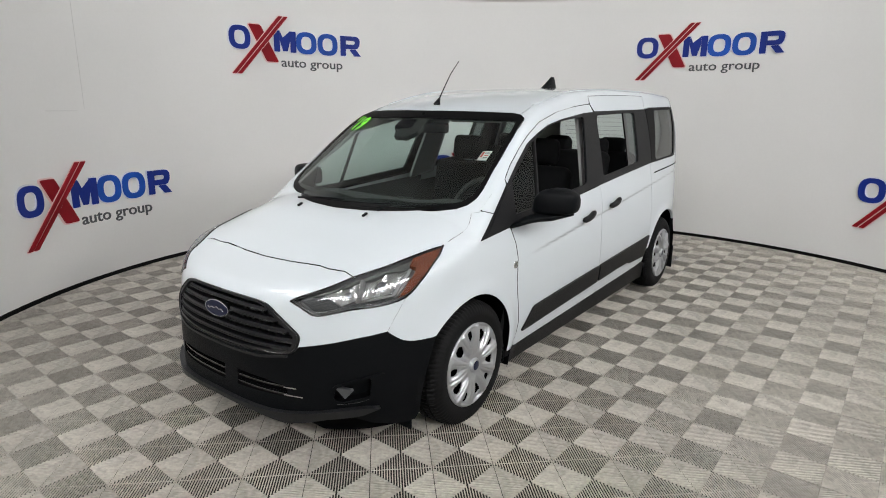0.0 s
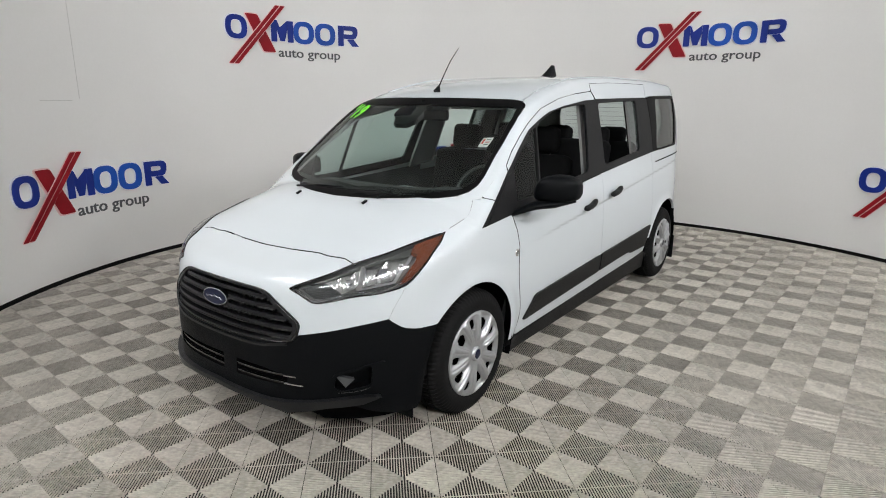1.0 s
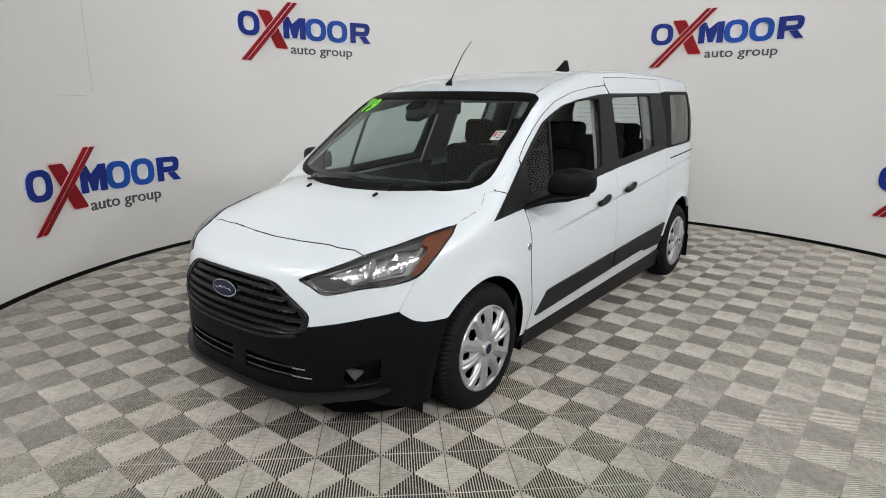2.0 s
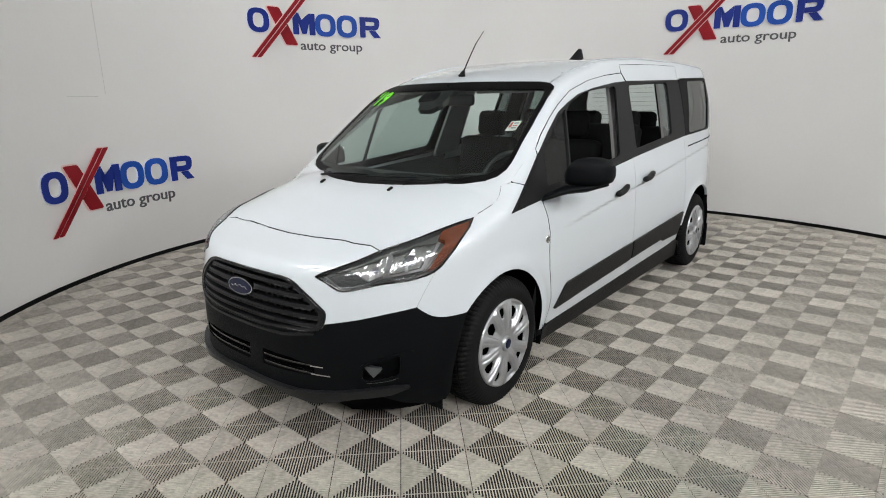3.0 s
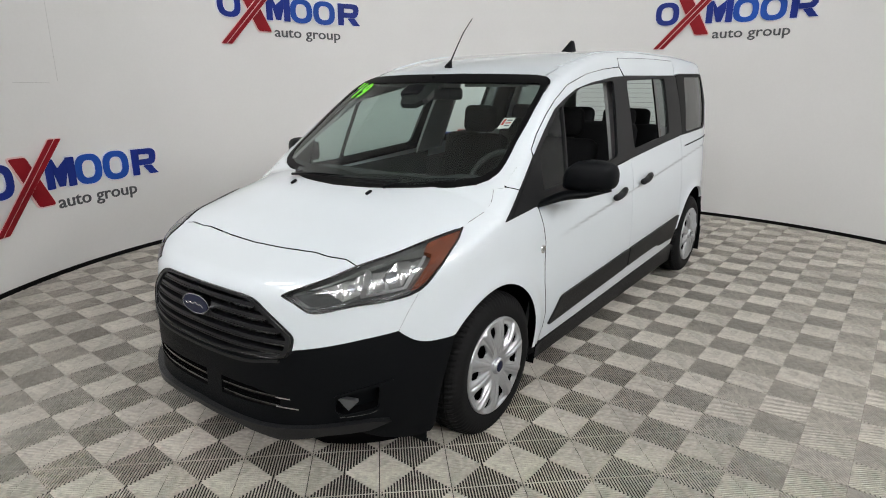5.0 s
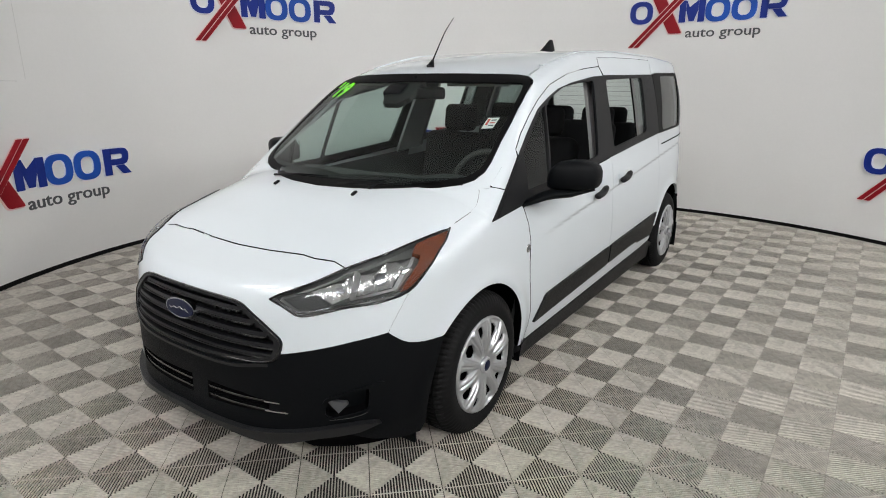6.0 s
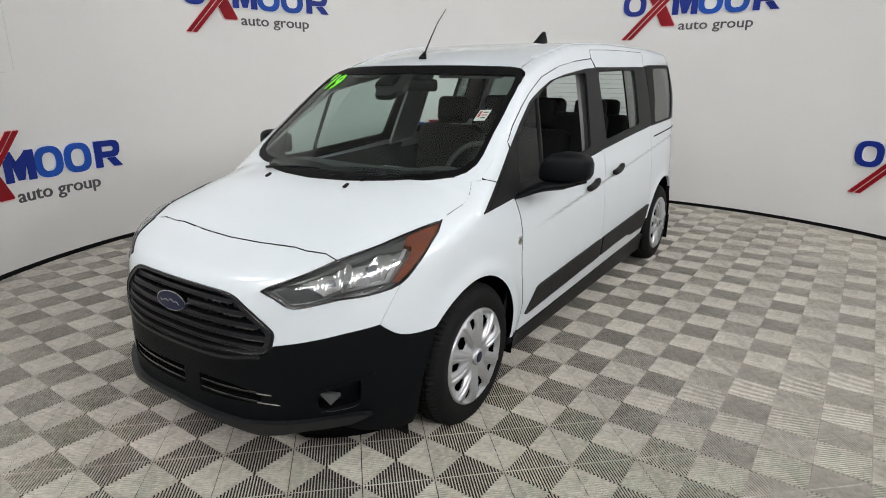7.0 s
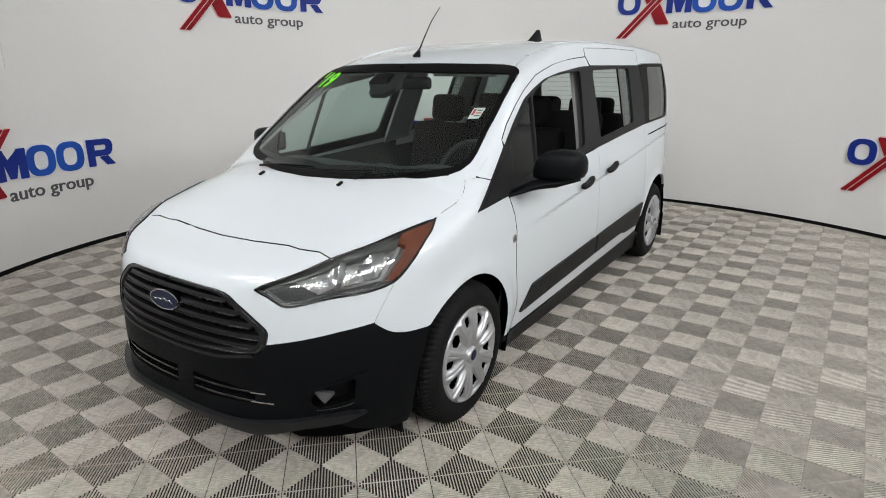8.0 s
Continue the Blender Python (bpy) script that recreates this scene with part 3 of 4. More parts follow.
# bonnet
lamp_edge = on_top([(a, z + .0007) for a, z in LAMP_TOP[9::3]])
front_edge = on_top([(a, z + .0016) for a, z in HOOD_CUT])
hood_half = front_edge + curve([(lamp_edge[0][0] - .004, lamp_edge[0][1] + .002)] + lamp_edge[1:] + [(.759, -.10), (.767, .0), (.763, .06), (.742, .108), (.715, .119)], 3)
hood_half += [(.66, .098), (.60, .068), (.50, .030), (.38, -.002), (.25, -.027), (.12, -.042), (0, -.047)]
skin("bonnet", both(hood_half), above, (.06, .05), PAINT, van, "white painted bonnet", rim_mat=DEEP, thick=.004)
# cowl under the windscreen
skin("cowl", both([(0, -.043), (.25, -.023), (.5, .034), (.69, .116), (.69, .16), (.4, .07), (0, .02)]), above, (.08, .03), BLACK_PLASTIC, van, lift=-.02, thick=.01)

# white nose panel round the grille
nose_half = [(a, z - .0010) for a, z in HOOD_CUT] + [(a, z + .0022) for a, z in LAMP_TOP[9::-1]] + [(a, z - .0015) for a, z in LAMP_LOW[:9:-1]]
nose_half += [(59.92, .786), (58.4, .750), (56.94, .715), (55.6, .680), (54.5, .648)] + BLACK_TOP[::-1][1:] + [p for p in [(a * 1.004, z + .0015 if z > .6 else z) for a, z in GRILLE_OUT[::-1]] if p[1] > .597]
skin("nose_panel", both(nose_half), polar, FINE, PAINT, van, "white painted panel round the grille", rim_mat=DEEP, thick=.004)

# bumper, lip and intake
arch_front = polar_of([(-.318, .572), (-.345, .48), (-.362, .38), (-.369, .28), (-.366, .20), (-.380, .158)], flank)
bumper_half = [(0, .538), (10.5, .539), (25, .545), (29.2, .556), (30.7, .586)] + BLACK_TOP[1:] + FENDER_LOW + arch_front + [(61, .152), (57, .160), (50, .20), (45, .245), (36, .268), (26, .268), (13, .282), (0, .288)]
INTAKE_A, INTAKE_B = [(-25, .352), (-25, .405), (-18, .420), (3.6, .428), (3.6, .352)], [(9.4, .352), (9.4, .427), (20, .418), (27, .396), (27, .352)]
FOG = soft([(39.6, .346), (40.2, .405), (49.8, .442), (49.4, .346), (41.2, .329)], 1.2, 3)
bumper = skin("front_bumper", both(bumper_half), polar, FINE, BLACK_PLASTIC, van, "textured black plastic front bumper",
              holes=(INTAKE_A, INTAKE_B, FOG, [(-a, z) for a, z in FOG]), thick=.045, rim_mat=DEEP)
for sx in (1, -1):
    skin("fog_recess", [(37, .33), (38, .49), (55, .49), (55, .33)], polar, (3, .03), BLACK_PLASTIC, bumper, lift=-.045, thick=0, flip=sx < 0)
    skin("fog_wedge", [(39.9, .402), (45.0, .378), (42.6, .340)], polar, (1.5, .02), WEDGE, bumper, "grey plastic wedge", lift=-.010, thick=.02, flip=sx < 0)
    strip = bend([(40.6, .3270), (44, .3275), (47, .3310), (49.0, .3390)], 4)
    skin("fog_bezel", soft([(38.8, .328), (39.4, .414), (45, .438), (53.4, .462), (52.6, .330), (48, .312), (41, .314)], 1.4, 3), polar, (1.5, .02), BLACK_PLASTIC, bumper, "raised black bezel", holes=(FOG,), lift=.006, thick=.012, flip=sx < 0)
    skin("fog_strip", strip + [(a, z - .0022) for a, z in reversed(strip)], polar, (1.5, .02), DARK_CHROME, bumper, "thin bright strip", lift=.008, thick=.008, flip=sx < 0)
# near-black sheet painted as the shade inside the intake
skin("intake_shade_sheet", [(-30, .33), (30, .33), (30, .44), (-30, .44)], polar, (3, .03), DEEP, bumper, lift=-.045, thick=0)
for z0, z1, h in ((.402, .391, .0045), (.369, .353, .0045)):
    top = [(a, z0 + (z1 - z0) * (abs(a) / 31) ** 2 + h) for a in np.linspace(-31, 31, 25)]
    skin("intake_bar", top + [(a, z - 2 * h) for a, z in reversed(top)], polar, (2.5, .02), GLOSS_BLACK, bumper, "slim satin black bar", lift=-.004, thick=.03)
    for sx in (1, -1):
        end = [(a, z0 + (z1 - z0) * (a / 31) ** 2 + h * .7) for a in (np.linspace(26, 29.6, 5) if z0 > .4 else np.linspace(26, 31.4, 5))]
        skin("bar_edge", [(a, z) for a, z in zip(np.linspace(-29, 29, 19), np.interp(np.linspace(-29, 29, 19), [p[0] for p in top], [p[1] for p in top]))]
             + [(a, z - .0016) for a, z in zip(np.linspace(29, -29, 19), np.interp(np.linspace(29, -29, 19), [p[0] for p in top], [p[1] for p in top]))], polar, (4, .02), DARK_CHROME, bumper, "thin bright edge", lift=-.0025, thick=.004) if sx > 0 else None
        skin("bar_tip", end + [(a, z - 1.1 * h) for a, z in reversed(end)], polar, (2.5, .02), CHROME, bumper, "bright bar tip", lift=.002, thick=.006, flip=sx < 0)
lip_half = [(0, .296), (13, .288), (22, .280), (27, .282), (34, .290), (42, .302), (48, .302), (52, .290), (47, .268), (38, .262), (31, .246), (27, .237), (22, .250), (13, .268), (0, .276)]
skin("bumper_lip", both(lip_half), polar, FINE, LIP, van, "worn dark grey plastic front lip", lift=.026, thick=.06)
# added near-black skirt: keeps light off the floor below, reads as bumper shadow
skin("shade_skirt", both([(0, .225), (30, .215), (50, .23), (62, .19), (62, .118), (0, .122)]), polar, (4, .03), DEEP, van, lift=-.05, thick=0)

ledge = [(float(a), .528 + .022 * float(ramp((abs(a) - 17) / 12))) for a in np.linspace(-27.5, 27.5, 29)]
skin("bumper_ledge", ledge + [(a, z - .011) for a, z in reversed(ledge)], polar, (2.5, .02), LIP, bumper, "slim grey ledge", lift=.009, thick=.014)

# grille
grille = skin("grille_surround", both(GRILLE_OUT), polar, FINE, GRILLE, van, "dark grey plastic grille frame", lift=.004, thick=.035,
              holes=(soft(both([(8, .757), (17.0, .755), (20.0, .745), (29.3, .636), (29.0, .596), (27.6, .567), (10, .553)]), 2.0, 3),))
# near-black sheet standing in for the shade behind the slats
skin("grille_shade_sheet", both([(0, .76), (18, .755), (30, .64), (28, .56), (0, .552)]), polar, (3, .03), DEEP, grille, lift=-.05, thick=0)


def grille_reach(z):
    return float(np.interp(z, [.563, .578, .60, .632, .735, .75], [25.5, 28.0, 29.0, 29.2, 20.3, 16.5]))


for z, h in ((.736, .013), (.697, .015), (.657, .015), (.617, .014), (.580, .011)):
    r = grille_reach(z) + .3
    up = [(a, z + h / 2 - .004 * (a / 28) ** 2) for a in np.linspace(-r, r, 23)]
    slat = skin("grille_slat", up + [(a, b - h) for a, b in reversed(up)], polar, (2.5, .012), GRILLE, grille, "dark grey plastic slat", lift=-.004, thick=.04)
    edge = [(a, z - h / 2 + .001 - .004 * (a / 28) ** 2) for a in np.linspace(-r, r, 23)]
    skin("slat_edge", edge + [(a, b - .0035) for a, b in reversed(edge)], polar, (3, .012), LIP, slat, lift=.0005, thick=.012)
    for sx in (1, -1):
        e = [(a, z - h / 2 - .002 - .004 * (a / 28) ** 2) for a in np.linspace(r - 6, r - .6, 5)]
        skin("slat_tip", e + [(a, b - .0022) for a, b in reversed(e)], polar, (3, .012), DARK_CHROME, slat, "thin bright line", lift=.0012, thick=.004, flip=sx < 0)
# the honeycomb strips seen between the slats
for z in (.716, .677, .637, .599):
    r = grille_reach(z) - .5
    for a in np.arange(-r, r, 2.4):
        if abs(a) > 8 or z < .65:
            skin("grille_rib", [(a, z - .010), (a + .7, z - .010), (a + .7, z + .010), (a, z + .010)], polar, (2, .05), GRILLE, grille, lift=-.03, thick=.012)
bead = [(a * .985, .658 + (z - .658) * .97) for a, z in both(GRILLE_OUT)]
bead = polar(np.array(bead))
bead = bead + gradient(bead) * .006
part("grille_bead", tube([tuple(p) for p in bead] + [tuple(bead[0])], .0030, 6), GLOSS_BLACK, grille, "thin gloss black bead")
emblem = skin("emblem", [(6.1 * math.cos(t), .682 + .036 * math.sin(t)) for t in np.linspace(0, 2 * math.pi, 33)[:-1]], polar, (1.5, .012), CHROME, grille, "oval badge with a bright rim", lift=.016, thick=.03)
skin("emblem_field", [(5.55 * math.cos(t), .682 + .0322 * math.sin(t)) for t in np.linspace(0, 2 * math.pi, 33)[:-1]], polar, (1.5, .012), BLUE_ENAMEL, emblem, "dark blue enamel field", lift=.0185, thick=.004)
mark = [(a, .682 + .007 * math.sin(a * 1.7 + .6) * math.cos(a * .9 - .3)) for a in np.linspace(-4.0, 4.0, 33)]
mark = polar(np.array(mark))
mark = mark + gradient(mark) * .0195
part("emblem_mark", tube([tuple(v) for v in mark], .0022, 6), CHROME, emblem, "plain bright wavy line")

# headlamps
LAMP = LAMP_TOP + LAMP_LOW
for sx in (1, -1):
    f = dict(flip=sx < 0)
    lamp = skin("headlamp", LAMP, polar, (1.6, .016), CLEAR, van, "clear headlamp with an amber corner", lift=.002, thick=0, **f)
    lamp.visible_shadow = False
    skin("housing", LAMP, polar, (2, .02), LAMP_GREY, lamp, lift=-.026, thick=-.026, **f)
    # thin dark edge seal all round, and a bright line inside its lower edge
    for name, line, up, wide, mat in (("seal", LAMP + LAMP[:1], .0005, .0042, GLOSS_BLACK),
                                      ("rim_line", bend([(34.0, .7455), (37.0, .7455), (45.3, .7705), (52.5, .7785), (59.0, .801)], 5), -.004, .0015, DARK_CHROME),
                                      ("rim_line", bend([(30.0, .784), (34.0, .7455)], 4), -.004, .0013, DARK_CHROME)):
        q = polar(np.array(line))
        q = (q + gradient(q) * up) * [sx, 1, 1]
        part(name, tube([tuple(v) for v in q], wide, 6), mat, lamp)
    skin("daytime_bezel", [(31.0, .786), (36.5, .811), (39.2, .800), (42.2, .766), (38, .749), (35, .746)], polar, (1.5, .02), DASH, lamp, "dark inner bezel", lift=-.012, thick=.02, **f)
    skin("inner_reflector", [(37.2, .816), (42.2, .838), (47.6, .864), (46.2, .794), (42.4, .771), (39.6, .800)], polar, (.7, .008), REFLECTOR, lamp, "bright turn-signal reflector", lift=-.008, dome=-.012, thick=.02, **f)
    skin("lower_bezel", [(42.6, .764), (46, .768), (53, .776), (57.0, .789), (56.6, .799), (51.5, .788), (46.4, .780)], polar, (1.2, .01), DASH, lamp, "dark inner bezel", lift=-.010, thick=.02, **f)
    skin("upper_bezel", [(33.5, .806), (39.5, .836), (47.5, .870), (58.0, .905), (63.0, .912), (62.6, .903), (56.0, .897), (48.0, .866), (42.0, .841), (36.5, .814)], polar, (1.2, .01), LAMP_GREY, lamp, "grey inner bezel", lift=-.010, thick=.015, **f)
    skin("bezel_line", [(46.0, .786), (47.3, .786), (49.1, .860), (48.8, .870), (47.7, .870), (47.5, .860)], polar, (1.5, .02), CHROME, lamp, "bright frame", lift=-.004, thick=.02, **f)
    skin("main_reflector", [(49.2, .864), (55.8, .894), (62.0, .899), (58.0, .851), (56.0, .813), (47.5, .794)], polar, (.6, .008), REFLECTOR, lamp, "faceted bright reflector", lift=-.008, dome=-.020, thick=.02, **f)
    skin("frame_line", [(46.2, .781), (56.8, .801), (59.2, .850), (63.5, .902), (62.5, .902), (58.1, .852), (56.1, .810), (46.4, .790)], polar, (1.5, .02), CHROME, lamp, "bright frame", lift=-.004, thick=.015, **f)
    for a0, z0, ra, rz in ((54.0, .848, 1.9, .024), (44.0, .818, 1.1, .014)):
        skin("bulb_cap", [(a0 + ra * math.cos(t), z0 + rz * math.sin(t)) for t in np.linspace(0, 6.2832, 13)[:-1]], polar, (1, .01), DARK_CHROME, lamp, "dark bright-edged bulb cap", lift=-.014, thick=.03, **f)
    skin("side_marker", [(63.4, .911), (66, .931), (70, .942), (78.6, .9605), (74.6, .931), (69.4, .897), (64.8, .850), (61.6, .812), (59.7, .796), (57.8, .791), (58.4, .803), (61.4, .855), (65.0, .904)], polar, (1.2, .012), AMBER, lamp, "amber side reflector", lift=-.004, thick=.02, **f)

# wings, doors and the rest of the flanks
BELT0, BELT1 = (.052, .962), (2.74, 1.176)
wing = [(a, z + .002) for a, z in [(79.6, .966)] + LAMP_LOW[:10]] + [(60.0, .786), (58.46, .750), (57.0, .715), (55.65, .680), (54.56, .648)] + [(a, z + .003) for a, z in FENDER_LOW]
wing += polar_of(arch(*ARCH_AT, ARCH_R, 44, 186, 26)[0:], flank)
wing += polar_of([(.405, .262), (.452, .35), (.458, .42), (.412, .60), (.404, .70), (.407, .80), (.385, .89), (.346, .968), (.335, .984), (.052, .959), (.20, 1.074), (.148, 1.090)], flank)
p = above(np.array([(.7165, .1215), (.7437, .1098), (.7652, .0607), (.7693, .0), (.7615, -.10)]))
wing += [(float(np.degrees(np.arctan2(x, -y))), float(z)) for x, y, z in p]


DOOR_TOP = [(.372, 1.236), (.451, 1.302), (.575, 1.384), (.697, 1.452), (.872, 1.526), (1.13, 1.584), (1.402, 1.619), (1.66, 1.640)]
BLACK_UP = [(.372, 1.206), (.52, 1.312), (.675, 1.410), (.82, 1.462), (.968, 1.506), (1.18, 1.540), (1.527, 1.576), (1.70, 1.584)]
SCREEN_OUT = [(0, 1.583), (.2, 1.583), (.40, 1.580), (.56, 1.576), (.613, 1.568), (.655, 1.546), (.674, 1.482), (.687, 1.409), (.705, 1.274), (.720, 1.182), (.718, 1.145), (.698, 1.118), (.652, 1.097), (.572, 1.084), (.411, 1.074), (.2, 1.066), (0, 1.062)]
EDGE = [(x + .003, z) for x, z in SCREEN_OUT[4:12]]
EDGE = [(float(y), float(z)) for x, y, z in ahead(np.array(EDGE))]


def rail_z(y):
    """The height of the seam beside the roof."""
    return float(above(np.array([[.6055, y]]))[0][2])


RAIL = [(y, rail_z(y)) for y in np.arange(2.722, .86, -.0931)]
HEAD = [(1.668, 1.690), (2.0, 1.703), (2.35, 1.710), (2.722, 1.710)]
pillar = [(.150, 1.093), (.204, 1.078), (.367, 1.205)] + [(y - .002, z + .001) for y, z in DOOR_TOP] + [(1.6655, 1.6915)] + [(y, z + .0025) for y, z in HEAD] + RAIL + EDGE
door = [(.352, .968), (.391, .89), (.413, .80), (.410, .70), (.418, .60), (.464, .42), (.458, .35), (.42, .285), (.46, .268), (1.20, .287), (1.588, .298), (1.588, 1.085), (.352, .985)]
door_frame = [(y, z) for y, z in BLACK_UP[1:]] + [(1.70, 1.585), (1.66, 1.636)] + [(y + .001, z - .002) for y, z in DOOR_TOP[::-1][1:]] + [(.378, 1.222), (.380, 1.210)]
slide = [(1.591, .299), (2.40, .318), (2.60, .335), (2.645, .50), (2.66, .62), (2.665, 1.164), (1.591, 1.086)]
slide_top = [(1.668, 1.640), (1.72, 1.588), (2.70, 1.606), (2.722, 1.710), (2.35, 1.710), (2.0, 1.703), (1.668, 1.690)]
quarter = [(2.669, 1.166), (2.664, .62), (2.649, .50), (2.64, .44)] + arch(3.06, .315, .415, 18, 136.6, 22) + [(3.78, .60), (3.80, 1.0), (3.79, 1.25), (3.75, 1.55), (3.69, 1.66)]
quarter += [(3.6, rail_z(3.6)), (3.4, rail_z(3.4)), (3.1, rail_z(3.1)), (2.8, rail_z(2.8)), (2.7222, rail_z(2.7222)), (2.7222, 1.66), (2.706, 1.612), (2.80, 1.622), (3.47, 1.634), (3.51, 1.60), (3.38, 1.205), (3.34, 1.190), (2.70, 1.166)]
BAND = [BELT0, (.351, .9885), (1.367, 1.0735), (2.61, 1.163), (2.70, 1.169), (2.72, 1.603), (2.0, 1.592), (1.70, 1.584)] + BLACK_UP[::-1][1:]
WIN_FIX = [(.415, 1.045), (.668, 1.056), (.758, 1.421), (.70, 1.405), (.43, 1.22)]
WIN_DOOR = [(.685, 1.062), (1.375, 1.118), (1.52, 1.553), (1.30, 1.538), (1.05, 1.515), (.90, 1.475), (.775, 1.428)]
WIN_SLIDE = [(1.665, 1.140), (2.400, 1.194), (2.475, 1.582), (1.735, 1.560)]
WIN_REAR = [(2.80, 1.185), (3.315, 1.206), (3.455, 1.608), (2.92, 1.600)]
WIN_DOOR, WIN_SLIDE, WIN_REAR = rounded(WIN_DOOR, .035, 3), rounded(WIN_SLIDE, .04, 4), rounded(WIN_REAR, .05, 4)
for sx in (1, -1):
    f = dict(flip=sx < 0)
    skin("wing", wing, polar, (1.6, .02), PAINT, van, "white painted front wing", rim_mat=DEEP, thick=.006, **f)
    skin("windscreen_pillar", pillar, flank, (.025, .02), PAINT, van, "white painted windscreen pillar and rail", rim_mat=DEEP, thick=.03, **f)
    d = skin("front_door", door, flank, (.06, .011), PAINT, van, "white front door", rim_mat=DEEP, thick=.02, **f)
    skin("door_frame", door_frame, flank, (.05, .03), PAINT, d, rim_mat=DEEP, thick=.02, **f)
    s = skin("sliding_door", slide, flank, (.06, .011), PAINT, van, "white sliding side door", rim_mat=PAINT, thick=.02, **f)
    skin("door_head", slide_top, flank, MID, PAINT, s, rim_mat=DEEP, thick=.02, **f)
    skin("rear_quarter", quarter, flank, (.05, .012), PAINT, van, "white rear quarter panel", rim_mat=PAINT, thick=.02, **f)
    b = skin("window_surround", BAND, flank, (.05, .05), TRIM, van, "satin black window surround", holes=(WIN_FIX, WIN_DOOR, WIN_SLIDE), lift=.003, thick=.016, **f)
    skin("quarter_light", WIN_FIX, flank, (.08, .08), SIDE_GLASS, b, "tinted fixed glass", lift=-.006, thick=0, **f).visible_shadow = False
    skin("mirror_sail", [(.10, .972), (.345, .994), (.405, 1.04), (.405, 1.20), (.36, 1.185)], flank, (.05, .05), TRIM, b, lift=.006, thick=.006, **f)
    if sx < 0:
        skin("door_glass", WIN_DOOR, flank, (.1, .1), SIDE_GLASS, b, "closed tinted door glass", lift=-.010, thick=0, **f).visible_shadow = False
    # the sliding door's pane, its rear half behind a bar
    bar = skin("pane_bar", [(2.19, 1.178), (2.235, 1.181), (2.315, 1.578), (2.27, 1.577)], flank, (.1, .1), GLOSS_BLACK, b, lift=-.004, thick=.012, **f)
    skin("sliding_pane", [(2.225, 1.181), (2.41, 1.195), (2.485, 1.584), (2.30, 1.578)], flank, (.1, .1), DARK_GLASS, b, "grey tinted pane", lift=-.010, thick=0, **f).visible_shadow = False
    r = skin("rear_side_window", [(2.71, 1.170), (3.34, 1.194), (3.378, 1.21), (3.505, 1.598), (3.47, 1.630), (2.81, 1.617), (2.735, 1.608)], flank, (.06, .05), FRIT, van, "black edged rear side window",
             holes=(WIN_REAR,), lift=.001, thick=.02, **f)
    skin("pane", WIN_REAR, flank, (.08, .08), DARK_GLASS, r, "grey tinted pane", lift=-.004, thick=0, **f).visible_shadow = False
    # cladding and sill
    skin("door_cladding", rounded([(.505, .343), (.617, .466), (.64, .472), (1.58, .514), (1.58, .391), (.90, .362)], .012, 2), flank, MID, TRIM, d, "charcoal plastic door cladding", lift=.012, thick=.016, **f)
    skin("door_cladding", rounded([(1.60, .515), (2.26, .543), (2.650, .560), (2.575, .385), (2.225, .393), (2.19, .412), (1.90, .405), (1.60, .392)], .012, 2), flank, MID, TRIM, s, "charcoal plastic door cladding", lift=.012, thick=.016, **f)
    skin("sill", [(.372, .175), (.385, .25), (.42, .258), (1.5, .289), (2.60, .327), (2.66, .30), (2.66, .175)], flank, MID, TRIM, van, "dark grey plastic sill", lift=.004, thick=.05, **f)
    # sliding door track and handles
    skin("door_track", [(2.755, 1.078), (3.46, 1.121), (3.46, 1.130), (2.755, 1.087)], flank, (.08, .05), DEEP, van, "dark sliding door track", lift=.003, thick=.02, **f)
    for dr, y0, z0 in ((d, 1.235, .888), (s, 1.690, .927)):
        h = part("door_handle", tube([(0, y0, z0 + .004), (0, y0 + .025, z0 + .006), (0, y0 + .085, z0 + .010), (0, y0 + .125, z0 + .020), (0, y0 + .155, z0 + .036), (0, y0 + .170, z0 + .044)], [.012, .022, .022, .022, .019, .010], 10, .9), TRIM, dr, "black pull handle")
        h.location.x = sx * .872
        skin("handle_dish", [(y0 + .01, z0 + .015), (y0 + .15, z0 + .045), (y0 + .14, z0 + .060), (y0 + .085, z0 + .068), (y0 + .03, z0 + .048)], flank, (.04, .02), PAINT, dr, lift=-.001, dome=-.012, thick=0, **f)
    skin("rear_bumper_end", arch(3.06, .315, .415, 137.2, 176, 10) + [(3.482, .26), (3.76, .26), (3.78, .597)], flank, MID, BLACK_PLASTIC, van, "black plastic bumper end", lift=.002, thick=.03, **f)
    # small round marker on the wing
    o = part("wing_badge", lathe([(-.004, .0), (.004, .0), (.007, .014), (.007, .020), (-.004, .0225)], 20), CHROME, van, "small round bright badge")
    o.matrix_basis = pose(sx * .853, .385, .772, 0, 0, 0 if sx > 0 else 180)
    o = part("badge_centre", lathe([(.0065, .0001), (.0072, .011)], 16), LAMP_GREY, o)
    # arch liners
    for cy in (0, 3.06):
        bm = bmesh.new()
        rows = []
        for k in range(17):
            a = radians(-20 + 220 * k / 16)
            rows.append([bm.verts.new((x, cy - (.03 if cy < 1 else 0) - .425 * math.cos(a), .32 + .415 * math.sin(a))) for x in (.50 * sx, (.84 - (.14 * max(0, min(1, (math.cos(a) - .5) / .4)) if cy < 1 else 0)) * sx)])
        for p0, p1 in zip(rows, rows[1:]):
            bm.faces.new((*p0, *p1[::-1])).smooth = True
        bm.faces.new([r_[0] for r_ in rows])
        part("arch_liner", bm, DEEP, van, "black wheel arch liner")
    part("mud_flap", box((.15, .012, .11), (sx * .735, .368, .245), .004), BLACK_PLASTIC, van, "black mud flap")
    part("mud_flap", box((.20, .012, .22), (sx * .745, 3.50, .20), .004), BLACK_PLASTIC, van, "black mud flap")
